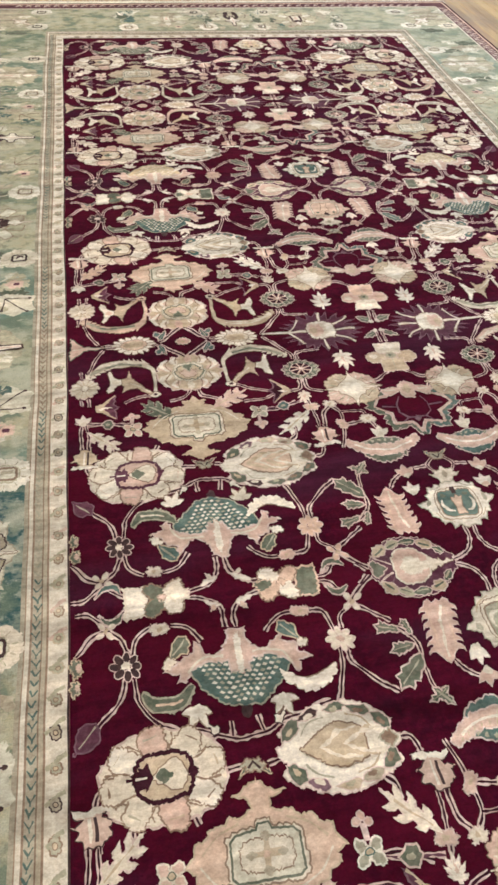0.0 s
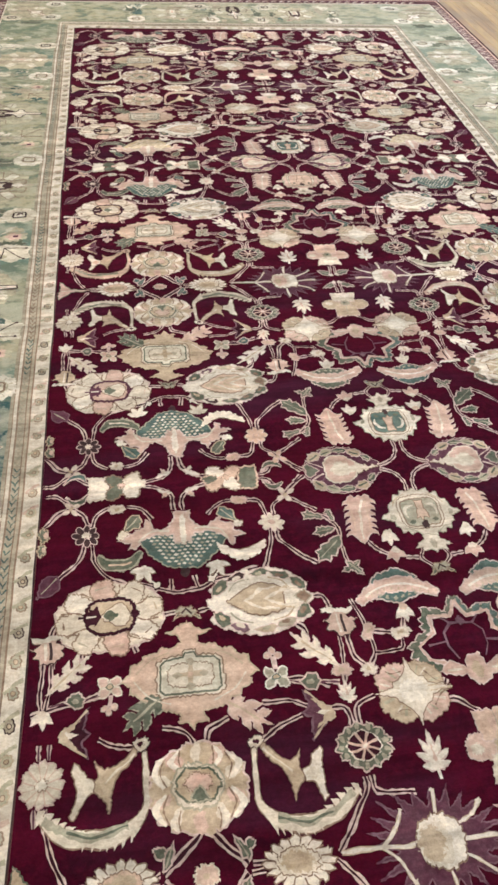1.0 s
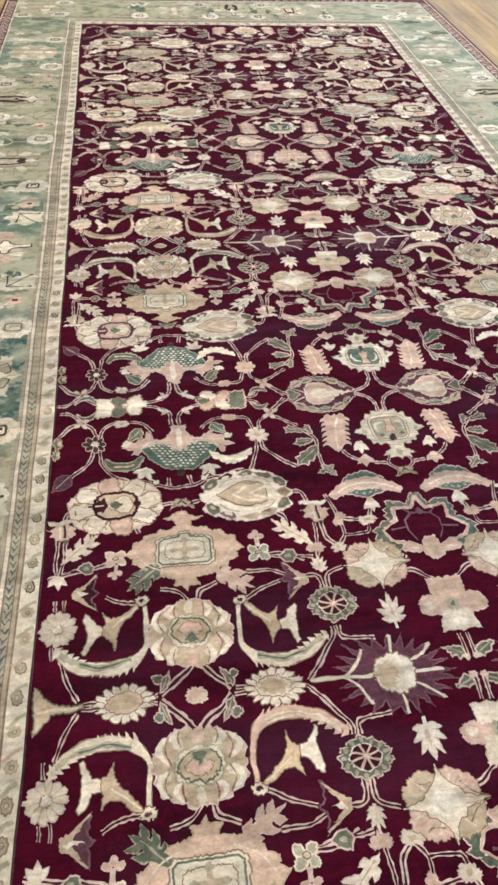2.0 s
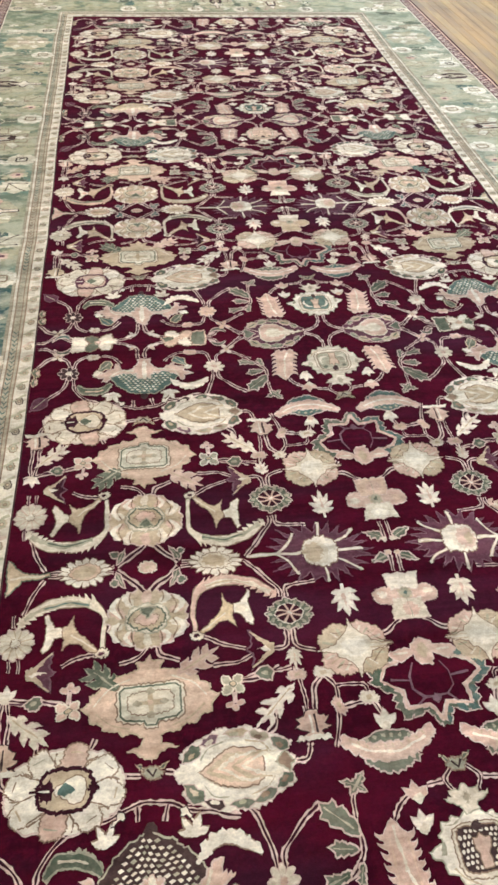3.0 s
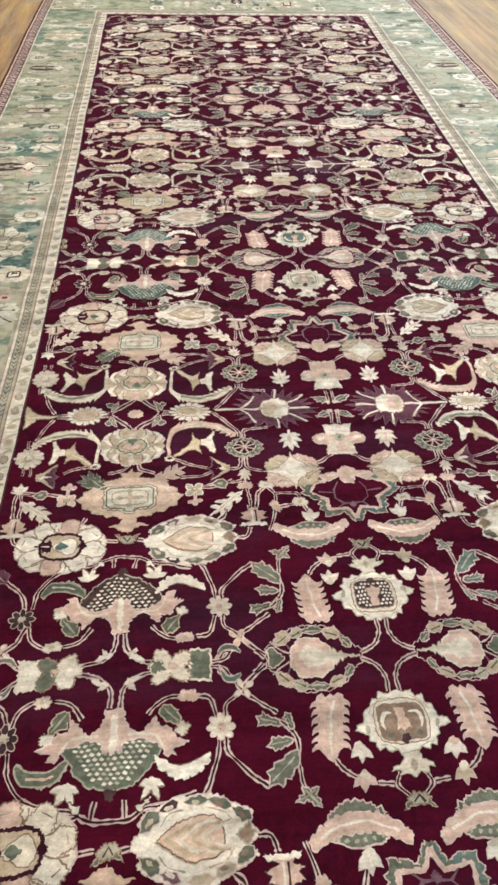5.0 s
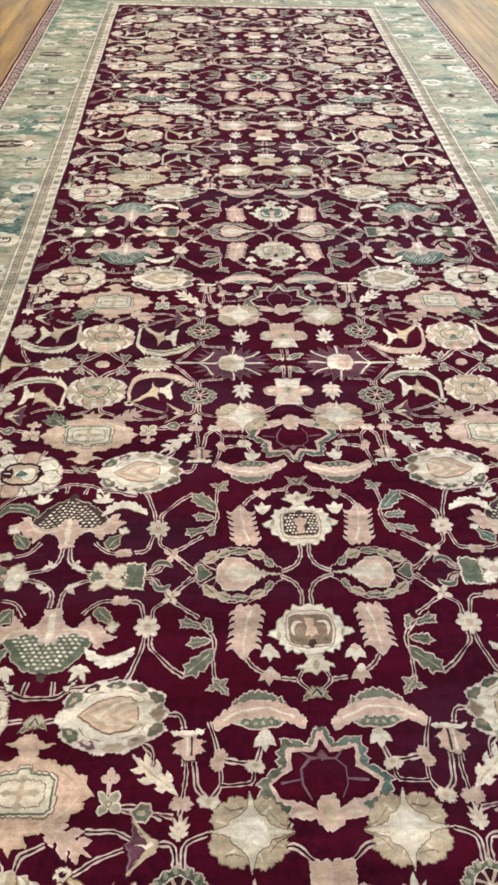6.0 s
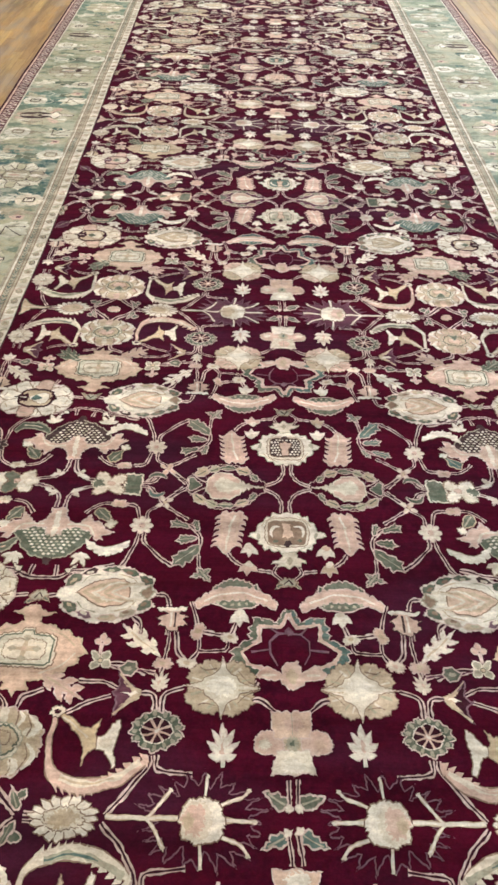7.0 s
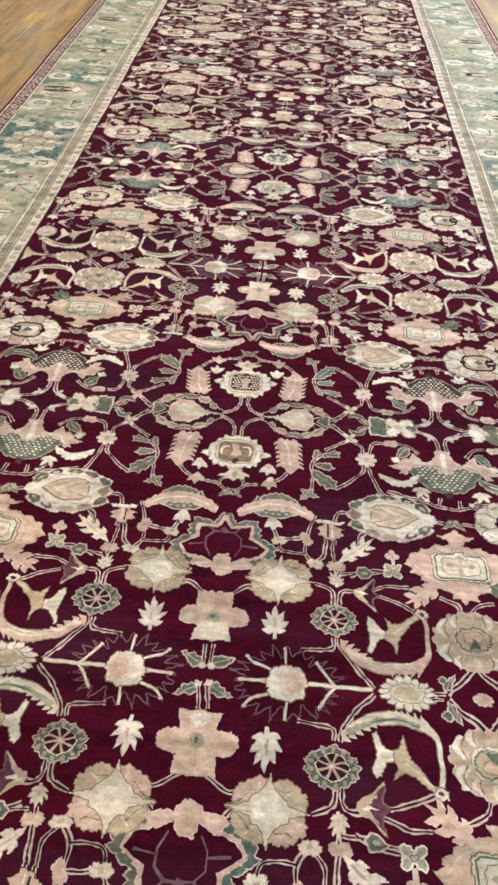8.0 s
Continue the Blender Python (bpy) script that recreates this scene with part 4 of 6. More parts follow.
def thistle(out):
    d = Drawing()
    o = out
    d.outlined([(o * -0.04, 0.0), (o * 0.03, -0.06), (o * 0.022, -0.014), (o * 0.042, 0.0), (o * 0.022, 0.014), (o * 0.03, 0.06)], mauve, dusk, 2, 0.005)
    for s in (-1, 0, 1):
        d.shape(leaf(o * -0.036, 0, o * 0.012, s * 0.034, 0.009), ivory if s == 0 else tan, 4 + s)
    for s in (-1, 1):
        d.line([(o * -0.036, 0), (o * 0.026, s * 0.054)], 0.005, tan, 5)
    return d.mesh("thistle")


def clover(c):
    """Four round petals on a stalk that ends in three small ones."""
    d = Drawing()
    d.line([(0, 0.02), (0, 0.05)], 0.012, stem, 1.5)
    for k in range(4):
        a = math.pi / 4 + k * math.pi / 2
        d.outlined(lobed(0.021 * math.cos(a), 0.018 * math.sin(a), 0.0165, 0.0135, 3, 0.12, 2, a, count=24), cream, c, 2 + 0.3 * k, 0.0042, 0.002)
    d.outlined(lobed(0, 0, 0.0095, 0.008, count=16), green, tan, 5, 0.0026, 0.0012)
    for a in (0.2, math.pi / 2, math.pi - 0.2):
        d.outlined(lobed(0.013 * math.cos(a), 0.05 + 0.014 * math.sin(a), 0.011, 0.009, 0, 0, 2, a, count=18), stem, blush, 4, 0.0026, 0.0014)
    return d.mesh("clover")


def horn(out, fringe):
    """A toothed horn that hangs from a bent stalk, with a tulip on a stem inside the crook."""
    d = Drawing()
    o = out
    bow = [(o * -0.016, -0.105), (o * -0.02, -0.04), (o * -0.016, 0.012), (o * 0.022, 0.05), (o * 0.09, 0.062), (o * 0.16, 0.05), (o * 0.222, 0.006)]
    flip = [(-x, y) for x, y in bow] if o > 0 else bow
    for pts_w, mat, lev in (((0.0145, 0.0145, 0.018, 0.033, 0.041, 0.036, 0.013), sienna, 1.6), ((0.0105, 0.0105, 0.013, 0.027, 0.034, 0.029, 0.008), fringe, 2.6)):
        k = len(d.verts)
        d.taper(flip, pts_w, mat, lev)
        if o > 0:
            d.verts[k:] = [(-x, y, z) for x, y, z in d.verts[k:]]
            d.faces = [f if min(f) < k else f[::-1] for f in d.faces]
    for i in range(13):
        t = i / 12
        x, y = o * (0.005 + 0.205 * t), 0.062 + 0.016 * math.sin(math.pi * min(1, t * 1.1)) - 0.052 * t * t
        d.shape([(x - 0.0105, y - 0.016), (x + 0.0105, y - 0.018), (x + o * 0.012, y + 0.017)], fringe, 2.2, 0.0012)
    body = [(o * 0.02, 0.044), (o * 0.09, 0.058), (o * 0.15, 0.047), (o * 0.205, 0.014)]
    d.line(body, 0.015, sage if fringe == cream else cream, 4, True, 0.003)
    d.line(body[:3], 0.005, green if fringe == cream else tan, 5, True, 0.0015)
    d.outlined(lobed(o * -0.012, -0.115, 0.02, 0.016), brown, cream, 3, 0.003), d.shape(lobed(o * -0.012, -0.115, 0.007, 0.005), plum, 5)
    cup = [(o * x, y) for x, y in ((-0.006, -0.104), (0.02, -0.076), (0.046, -0.046), (0.06, -0.018), (0.066, 0.02), (0.08, -0.014), (0.098, -0.024), (0.102, -0.044), (0.09, -0.058), (0.098, -0.094), (0.074, -0.074), (0.05, -0.078), (0.028, -0.098), (0.004, -0.114))]
    bell = [(o * x, y) for x, y in ((0.096, -0.024), (0.114, -0.018), (0.124, 0.004), (0.136, 0.026), (0.148, 0.016), (0.14, -0.014), (0.142, -0.044), (0.152, -0.076), (0.146, -0.094), (0.128, -0.082), (0.114, -0.056), (0.096, -0.05))]
    d.outlined(cup, sienna, gold if fringe == blush else tan, 4, 0.003, 0.0024)
    d.line([(o * 0.004, -0.1), (o * 0.07, -0.046)], 0.0045, cream, 6, True, 0.0015)
    d.outlined(bell, sienna, ivory, 5, 0.003, 0.0024)
    d.shape(lobed(o * 0.118, -0.036, 0.014, 0.013, 4, 0.2), cream, 7, 0.003)
    return d.mesh("horn_scroll")


def edge_rosette():
    d = Drawing()
    d.outlined(lobed(0, 0, 0.052, 0.05, 12, 0.16), brown, cream, 2, 0.004)
    for i in range(6):
        a = math.pi * (i + 0.5) / 6
        d.line([(0.045 * math.cos(a), 0.043 * math.sin(a)), (-0.045 * math.cos(a), -0.043 * math.sin(a))], 0.003, tan, 4)
    d.outlined(lobed(0, 0, 0.016, 0.014), tan, ivory, 5, 0.004)
    for s in (-1, 1):
        for q in (-1, 1):
            d.vine([(q * 0.012, s * 0.048), (q * 0.014, s * 0.085)], 0.011, 1)
    return d.mesh("edge_rosette")


def edge_trumpet():
    d = Drawing()
    d.outlined([(-0.095, 0.006), (-0.02, 0.014), (0.012, 0.046), (0.03, 0.062), (0.032, -0.062), (0.012, -0.046), (-0.02, -0.014), (-0.095, -0.006)], green, tan, 2, 0.004)
    d.line([(-0.08, 0), (0.02, 0)], 0.006, cream, 4)
    return d.mesh("edge_trumpet")


def arrow_leaf():
    d = Drawing()
    d.outlined(leaf(-0.026, -0.03, 0.028, 0.03, 0.03, 0, 0, 0, 0.7), mauve, dusk, 2, 0.004)
    d.line([(-0.02, -0.024), (0.016, 0.016)], 0.004, sage, 4)
    return d.mesh("arrow_leaf")


def edge_sprig():
    d = Drawing()
    d.outlined(lobed(0, 0, 0.016, 0.026, 5, 0.3), tan, green, 2, 0.004)
    d.shape(lobed(-0.006, 0.0, 0.006, 0.01), blush, 4)
    return d.mesh("edge_sprig")


def hook_leaf():
    """A small comma-shaped green leaf with a pale rim."""
    d = Drawing()
    pts = [(-0.03, -0.002), (-0.008, 0.013), (0.014, 0.009), (0.026, -0.01)]
    d.taper(pts, (0.006, 0.021, 0.02, 0.006), stem, 2), d.taper(pts, (0.002, 0.012, 0.011, 0.002), green, 3)
    d.line([(0.022, -0.006), (0.034, -0.022)], 0.008, stem, 1.8)
    return d.mesh("hook_leaf")


def heart_bud():
    """A green heart-shaped bud threaded on its stalk."""
    d = Drawing()
    d.line([(-0.075, 0.004), (0.06, 0.0)], 0.0105, stem, 1, True, 0.0024), d.line([(-0.075, 0.004), (0.06, 0.0)], 0.004, dusk, 2)
    d.outlined([(-0.026, 0.0), (-0.012, 0.022), (0.008, 0.02), (0.028, 0.0), (0.008, -0.02), (-0.012, -0.022)], stem, green, 3, 0.0045, 0.002)
    d.shape(lobed(0.0, 0.0, 0.009, 0.006, count=12), sage, 5, 0.002)
    return d.mesh("heart_bud")


def sprout(c):
    """Four pale blades fanning out of one point, towards the star row."""
    d = Drawing()
    for i, (a, r) in enumerate(((0.25, 0.034), (1.0, 0.044), (1.9, 0.044), (2.8, 0.034))):
        d.shape(leaf(0, -0.008, r * math.cos(a) * 1.06, r * math.sin(a) * 1.06 - 0.006, 0.0105, 0, 0, 0, 0.8), sienna, 2 + 0.05 * i, 0.001)
        d.shape(leaf(0, -0.008, r * math.cos(a), r * math.sin(a) - 0.008, 0.008, 0, 0, 0, 0.8), c, 3 + 0.05 * i, 0.0014)
    d.shape(lobed(0, -0.006, 0.011, 0.01, count=14), c, 4, 0.002)
    return d.mesh("sprout")


def pair_leaves():
    """Twin stalks that part on the palmette row, with small cream leaves in the forks."""
    d = Drawing()
    for s in (-1, 1):
        d.vine([(s * 0.013, 0.095), (s * 0.015, 0.05), (s * 0.034, 0.024), (s * 0.066, 0.01), (s * 0.105, 0.002)], 0.0135, 1)
        d.outlined(leaf(s * 0.016, 0.036, s * 0.07, 0.012, 0.0115, 2, 0.3, 0.003, 0.8), stem, ivory, 3, 0.0025)
        d.outlined(leaf(s * 0.03, 0.03, s * 0.05, 0.05, 0.008, 0, 0, 0, 0.8), stem, cream, 4, 0.002)
    return d.mesh("forked_stalk")


def bracket():
    d = Drawing()
    d.vine([(-0.2, -0.03), (-0.14, -0.012), (-0.085, 0.0), (-0.045, 0.018), (0, 0.022), (0.045, 0.018), (0.085, 0.0), (0.14, -0.012), (0.2, -0.03)], 0.0135, 1)
    for s in (-1, 1):
        d.vine([(s * 0.036, 0.016), (s * 0.032, -0.02)], 0.013, 1)
        d.outlined(leaf(s * 0.062, 0.006, s * 0.098, -0.026, 0.013, 2, 0.4), brown, ivory, 3, 0.003)
    return d.mesh("bracket")


def under_flower():
    d = Drawing()
    for s in (-1, 1):
        d.outlined(leaf(0, -0.012, s * 0.04, 0.016, 0.012, 2, 0.3), tan, green, 2, 0.003)
    d.outlined(lobed(0, -0.008, 0.028, 0.018, 6, 0.25), tan, sage, 4, 0.004)
    d.line([(-0.012, 0.0), (0, -0.016), (0.012, 0.0)], 0.005, brown, 6, False)
    return d.mesh("sprig")


def leaf_shape(c, x1, y1, w, heart):
    """An oak-like leaf: three curved lobes a side, larger towards the tip."""
    d = Drawing()
    n = math.hypot(x1, y1)
    ux, uy = x1 / n, y1 / n
    for pad, col, lev in ((0.003, stem if c != green else sage, 2.0), (0.0, c, 3.0)):
        for k in range(3):
            t = -0.34 + 0.27 * k
            for s in (-1, 1):
                bx, by = x1 * t, y1 * t
                r = w * (1.35, 1.7, 1.45)[k]
                d.shape(leaf(bx, by, bx + ux * r * 1.05 - uy * s * r, by + uy * r * 1.05 + ux * s * r, w * 0.42 + pad, 0, 0, s * 0.2 * w, 0.75), col, lev + 0.04 * k, 0.002)
        d.shape(leaf(-x1 * 0.58, -y1 * 0.58, x1 * 0.6, y1 * 0.6, w * 0.62 + pad, 0, 0, 0, 0.8), col, lev + 0.3, 0.0025)
    d.line([(-x1 * 0.4, -y1 * 0.4), (x1 * 0.3, y1 * 0.3)], 0.0042, heart, 5, True, 0.0016)
    return d.mesh("side_leaf")


def all_vines(low, high=1.035):
    """The stalks of one half repeat, drawn from the palmette row (y = 0) to the star row."""
    d = Drawing()

    def v(pts, w=0.013, curved=True):
        pts = [(x, max(low, y)) for x, y in pts]
        if max(y for _, y in pts) > low + 1e-6:
            d.vine(pts, w, 0.6, curved)
    v([(0.016, 0.11), (0.017, 0.055), (0.045, 0.024), (0.1, 0.006)])
    v([(0.335, 0.012), (0.375, 0.04), (0.41, 0.078)]), v([(0.345, 0.008), (0.37, 0.03)])
    v([(0.41, 0.078), (0.448, 0.11), (0.455, 0.15)]), v([(0.41, 0.078), (0.36, 0.12), (0.322, 0.15)])
    v([(0.455, 0.2), (0.45, 0.24), (0.40, 0.295), (0.355, 0.325)]), v([(0.475, 0.2), (0.48, 0.25), (0.51, 0.33), (0.57, 0.36), (0.63, 0.366), (0.66, 0.366)])
    v([(0.475, 0.15), (0.49, 0.1), (0.53, 0.085)]), v([(0.58, 0.085), (0.62, 0.09), (0.655, 0.13)])
    v([(0.52, 0.004), (0.46, 0.01), (0.43, 0.045), (0.41, 0.078)])
    v([(0.47, 0.012), (0.455, 0.032), (0.438, 0.03)], 0.011)
    v([(0.985, 0.01), (1.03, 0.03), (1.07, 0.07)]), v([(1.07, 0.07), (1.11, 0.09), (1.15, 0.135)]), v([(1.07, 0.07), (1.035, 0.1), (1.012, 0.15)])
    v([(1.15, 0.02), (1.11, 0.025), (1.07, 0.07)])
    v([(1.005, 0.205), (0.99, 0.27), (0.94, 0.33), (0.87, 0.362), (0.82, 0.366)]), v([(1.025, 0.205), (1.04, 0.25), (1.105, 0.315)])
    v([(1.008, 0.15), (0.99, 0.1), (0.955, 0.08)]), v([(0.905, 0.08), (0.86, 0.09), (0.83, 0.13)])
    v([(0.39, 0.43), (0.36, 0.432), (0.348, 0.47)]), v([(0.84, 0.43), (0.81, 0.44), (0.77, 0.44)]), v([(0.68, 0.435), (0.71, 0.44)])
    v([(0.286, 0.45), (0.272, 0.5), (0.262, 0.55), (0.256, 0.6), (0.285, 0.642)]), v([(0.26, 0.548), (0.22, 0.55), (0.176, 0.562)])
    v([(0.172, 0.568), (0.185, 0.606), (0.256, 0.604)], 0.0115), v([(0.15, 0.51), (0.165, 0.555)], 0.012)
    v([(0.347, 0.55), (0.348, 0.6), (0.354, 0.645), (0.358, 0.672)]), v([(0.323, 0.55), (0.318, 0.605), (0.287, 0.64)])
    v([(0.345, 0.785), (0.34, 0.735), (0.29, 0.712)]), v([(0.362, 0.785), (0.37, 0.735), (0.43, 0.728)])
    v([(0.345, 0.89), (0.338, 0.925), (0.25, 0.935)]), v([(0.362, 0.89), (0.37, 0.925), (0.41, 0.98), (0.455, 1.025)])
    v([(0.64, 1.025), (0.615, 1.028)]), v([(0.84, 1.025), (0.86, 1.03)])
    v([(0.98, 1.03), (1.03, 1.032)]), v([(1.04, 1.02), (1.07, 0.97), (1.09, 0.91)])
    v([(0.724, 0.78), (0.71, 0.745), (0.66, 0.725)]), v([(0.752, 0.78), (0.77, 0.745), (0.82, 0.73)])
    v([(0.6, 0.79), (0.55, 0.765), (0.48, 0.74)]), v([(0.882, 0.765), (0.93, 0.76), (0.975, 0.74)])
    v([(0.575, 0.7), (0.52, 0.7), (0.46, 0.72)], 0.012), v([(0.52, 0.645), (0.46, 0.652), (0.395, 0.675)]), v([(0.96, 0.635), (1.0, 0.645), (1.07, 0.655), (1.14, 0.67)])
    v([(0.455, 0.5), (0.43, 0.53), (0.43, 0.56)], 0.013), v([(1.02, 0.5), (1.03, 0.55)], 0.013)
    v([(0.145, 0.765), (0.09, 0.745), (0.03, 0.785)]), v([(0.11, 0.715), (0.09, 0.69)])
    v([(0.03, 0.315), (0.04, 0.345), (0.0, 0.385)]), v([(0.09, 0.335), (0.05, 0.34)], 0.012), v([(0.19, 0.27), (0.17, 0.3), (0.13, 0.325)])
    v([(0.9, 0.5), (0.88, 0.54)], 0.013), v([(1.06, 0.43), (1.095, 0.45), (1.11, 0.5)], 0.013)
    v([(1.096, 0.55), (1.098, 0.61), (1.108, 0.665)], 0.012), v([(1.12, 0.55), (1.122, 0.61), (1.116, 0.665)], 0.012)
    return d.mesh("vine")


# ---- the carpet's plan: rows alternate palmette row, star row; y, left edge, middle line, right edge ----
ROWS = [
    (0.12, -1.24, 0.088, 1.222),
    (-1.15, -1.222, 0.064, 1.216),
    (-2.27, -1.20, 0.056, 1.21),
    (-3.42, -1.175, 0.042, 1.195),
    (-4.525, -1.157, 0.034, 1.188),
    (-5.63, -1.152, 0.02, 1.17),
    (-6.66, -1.152, 0.008, 1.165),
    (-7.695, -1.152, 0.0, 1.16),
    (-8.72, -1.152, 0.0, 1.16),
]
HALF, DEEP = 1.16, 1.035       # the drawing's half width and half repeat
Y_END = -8.70


def y_top(x):
    return 0.045 - 0.04 * x


def row_at(y):
    for a, b in zip(ROWS, ROWS[1:]):
        if y >= b[0]:
            break
    t = (y - a[0]) / (b[0] - a[0])
    return [p + (q - p) * t for p, q in zip(a, b)]


def wobble(y, k=0.0):
    return 0.006 * noise.noise((k, y * 1.7, 0.3)) + 0.004 * noise.noise((k, y * 5.3, 4.1))


def edge_x(side, y):
    y = min(ROWS[0][0], max(ROWS[-1][0], y))
    return row_at(y)[3 if side > 0 else 1] + wobble(y, side * 3.0)


carpet = new("carpet")
carpet.matrix_basis = pose(0, 0, 0)
tagged(carpet, "large antique hand-knotted wool carpet, wine-red field of cream flowers, sage border", "rug")


def strip_bm(loop_a, loop_b, z):
    bm = bmesh.new()
    va = [bm.verts.new((x * K, y * K, z)) for x, y in loop_a]
    vb = [bm.verts.new((x * K, y * K, z)) for x, y in loop_b]
    n = len(va)
    for i in range(n):
        j = (i + 1) % n
        bm.faces.new((va[i], va[j], vb[j], vb[i]))
    bmesh.ops.recalc_face_normals(bm, faces=bm.faces[:])
    return bm


END = 1.24           # the end borders are a little wider than the side borders


def ring(o, n=120, m=40):
    """A closed line round the field, o units outside its edge."""
    out = []
    yl, yr = y_top(-1.24) + o * END, y_top(1.22) + o * END
    for i in range(n):
        y = yl + (Y_END - o - yl) * i / n
        out.append((edge_x(-1, y) - o, y))
    a, b = edge_x(-1, Y_END) - o, edge_x(1, Y_END) + o
    out += [(a + (b - a) * i / m, Y_END - o) for i in range(m)]
    for i in range(n):
        y = Y_END - o + (yr - Y_END + o) * i / n
        out.append((edge_x(1, y) + o, y))
    a, b = edge_x(1, yr) + o, edge_x(-1, yl) - o
    out += [(a + (b - a) * i / m, yr + (yl - yr) * i / m + wobble(i * 0.1, 9.0) * (0 < i < m)) for i in range(m)]
    return out


BANDS = [
    ("inner_line", 0.0, 0.006, BROWN), ("guard_stripe", 0.006, 0.057, GUARD), ("line", 0.057, 0.0625, SIENNA), ("thin_stripe", 0.0625, 0.073, KHAKI),
    ("line", 0.073, 0.0765, SIENNA), ("chevron_stripe", 0.0765, 0.100, KHAKI), ("line", 0.100, 0.1055, SIENNA), ("thin_stripe", 0.1055, 0.117, GUARD), ("line", 0.117, 0.120, SIENNA),
    ("thin_stripe", 0.120, 0.132, KHAKI),
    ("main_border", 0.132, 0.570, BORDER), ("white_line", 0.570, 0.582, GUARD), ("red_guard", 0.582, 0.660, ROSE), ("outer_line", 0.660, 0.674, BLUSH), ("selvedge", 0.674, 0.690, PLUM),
]
field = part("field", bmesh.new(), WINE, carpet)
bm = bmesh.new()
fv = []
for i in range(61):
    t = i / 60
    rowv = []
    for j in range(25):
        s = j / 24
        x = -1.25 + 2.5 * s
        y = y_top(x) + (Y_END - y_top(x)) * t
        xl, xr = edge_x(-1, y), edge_x(1, y)
        rowv.append(bm.verts.new(((xl + (xr - xl) * s) * K, y * K, 0.0)))
    fv.append(rowv)
for i in range(60):
    for j in range(24):
        bm.faces.new((fv[i][j], fv[i + 1][j], fv[i + 1][j + 1], fv[i][j + 1]))
bm.to_mesh(field.data)
bm.free()

bands = {}
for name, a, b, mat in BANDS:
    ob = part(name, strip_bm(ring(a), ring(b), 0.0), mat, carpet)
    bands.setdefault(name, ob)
# the carpet's thickness: its rim down to the floor
rim = bmesh.new()
outer = ring(0.690)
up = [rim.verts.new((x * K, y * K, 0.0)) for x, y in outer]
dn = [rim.verts.new((x * K, y * K, FLOOR_Z + 0.001)) for x, y in outer]
for i in range(len(outer)):
    j = (i + 1) % len(outer)
    rim.faces.new((up[i], dn[i], dn[j], up[j]))
part("overcast_edge", rim, PLUM, carpet)


def placed(name, me, x, y, sx, sy, parent, turn=0.0, z=0.0):
    ob = new(name, me)
    ob.parent = parent
    ob.matrix_basis = Matrix.LocRotScale((x * K, y * K, z), Euler((0, 0, turn)), (sx, sy, 1))
    return ob


FIELD_MOTIFS = []


# dye lots: how a motif's colours change from repeat to repeat
LOTS = [{}, {green: teal, plum: dusk}, {blush: tan, peach: tan}, {tan: blush, plum: dusk}, {ivory: cream}, {cream: ivory, green: teal, peach: cream}, {dusk: plum}, {dusk: plum, blush: peach}, {cream: peach, blush: peach}, {peach: blush}, {dusk: wine}]


def variants(make, *args):
    out = []
    for lot in LOTS:
        Drawing.swap = lot
        out.append(make(*args))
    Drawing.swap = {}
    return out


def motif(name, make, u, v, turn=0.0):
    FIELD_MOTIFS.append((name, variants(*make) if isinstance(make, tuple) else make, u, v, turn))


FIELD_MOTIFS.append(("centre_palmette", [centre_palmette(*c) for c in ((gold, cream), (teal,), (peach, blush), (teal,), (sage, cream), (tan,), (sienna,), (khaki,))], 0, 0.195, 0.0))
motif("serrated_leaf", (serrate_leaf,), 0.19, 0.193)
motif("trefoil", (trefoil, ivory), 0.122, 0.262), motif("trefoil", (trefoil, blush), 0.124, 0.328)
motif("sprig", (under_flower,), 0, 0.385)
motif("wreathed_rosette", (axis_rosette,), 0.202, 0)
motif("crescent_leaf", (crescent,), 0.154, 0.432)
motif("star_lattice", (lattice_star,), 0, 0.585)
motif("cream_bloom", (cream_bloom,), 0.188, 0.709)
motif("cross_flower", (cross_flower,), 0, 0.861)
motif("forked_sprig", (mini_leaves,), 0, 0.974)
motif("spiked_star", (spiky_star,), 0.222, DEEP)
motif("wheel_flower", (wheel_flower,), 0.343, 0.83)
motif("toothed_leaf", (oak_leaf, ivory, 0.105, 0.036), 0.178, 0.852)
motif("trefoil", (trefoil, ivory), 0.149, 0.503), motif("bud", (bud_block, cream), 0.174, 0.562)
motif("torch_flower", (torch,), 0.335, 0.507)
motif("leaf_spray", (leaf_spray,), 0.312, 0.24)
flower_w, flower_d = variants(little_flower, 8, 0.036, cream, blush), variants(little_flower, 8, 0.038, brown, cream)
motif("small_flower", flower_w, 0.465, 0.175), motif("small_flower", flower_d, 1.024, 0.171)
cross_w = variants(little_flower, 4, 0.03, cream, tan)
motif("small_flower", cross_w, 0.41, 0.078, 0.6), motif("small_flower", cross_w, 1.07, 0.071, 0.6)
bud_c, bud_p = variants(bud_block, cream), variants(bud_block, blush)
motif("bud", bud_p, 0.262, 0.55, 1.2), motif("bud", bud_c, 0.287, 0.643), motif("bud", bud_p, 0.353, 0.645)
motif("bud", bud_p, 0.556, 0.086), motif("bud", bud_c, 0.931, 0.081)
motif("drop_leaf", (drop_leaf, 1), 0.594, 0.143), motif("drop_leaf", (drop_leaf, -1), 0.894, 0.15)
motif("square_flower", (square_flower, False, -1), 0.578, 0), motif("square_flower", (square_flower, True, 1), 0.93, 0)
motif("forked_stalk", (pair_leaves,), 0.742, 0.01)
FIELD_MOTIFS.append(("cone_palmette", [pine_palmette(c) for c in (green, gold, teal, teal, teal, brown, green, teal)], 0.742, 0.218, 0.0))
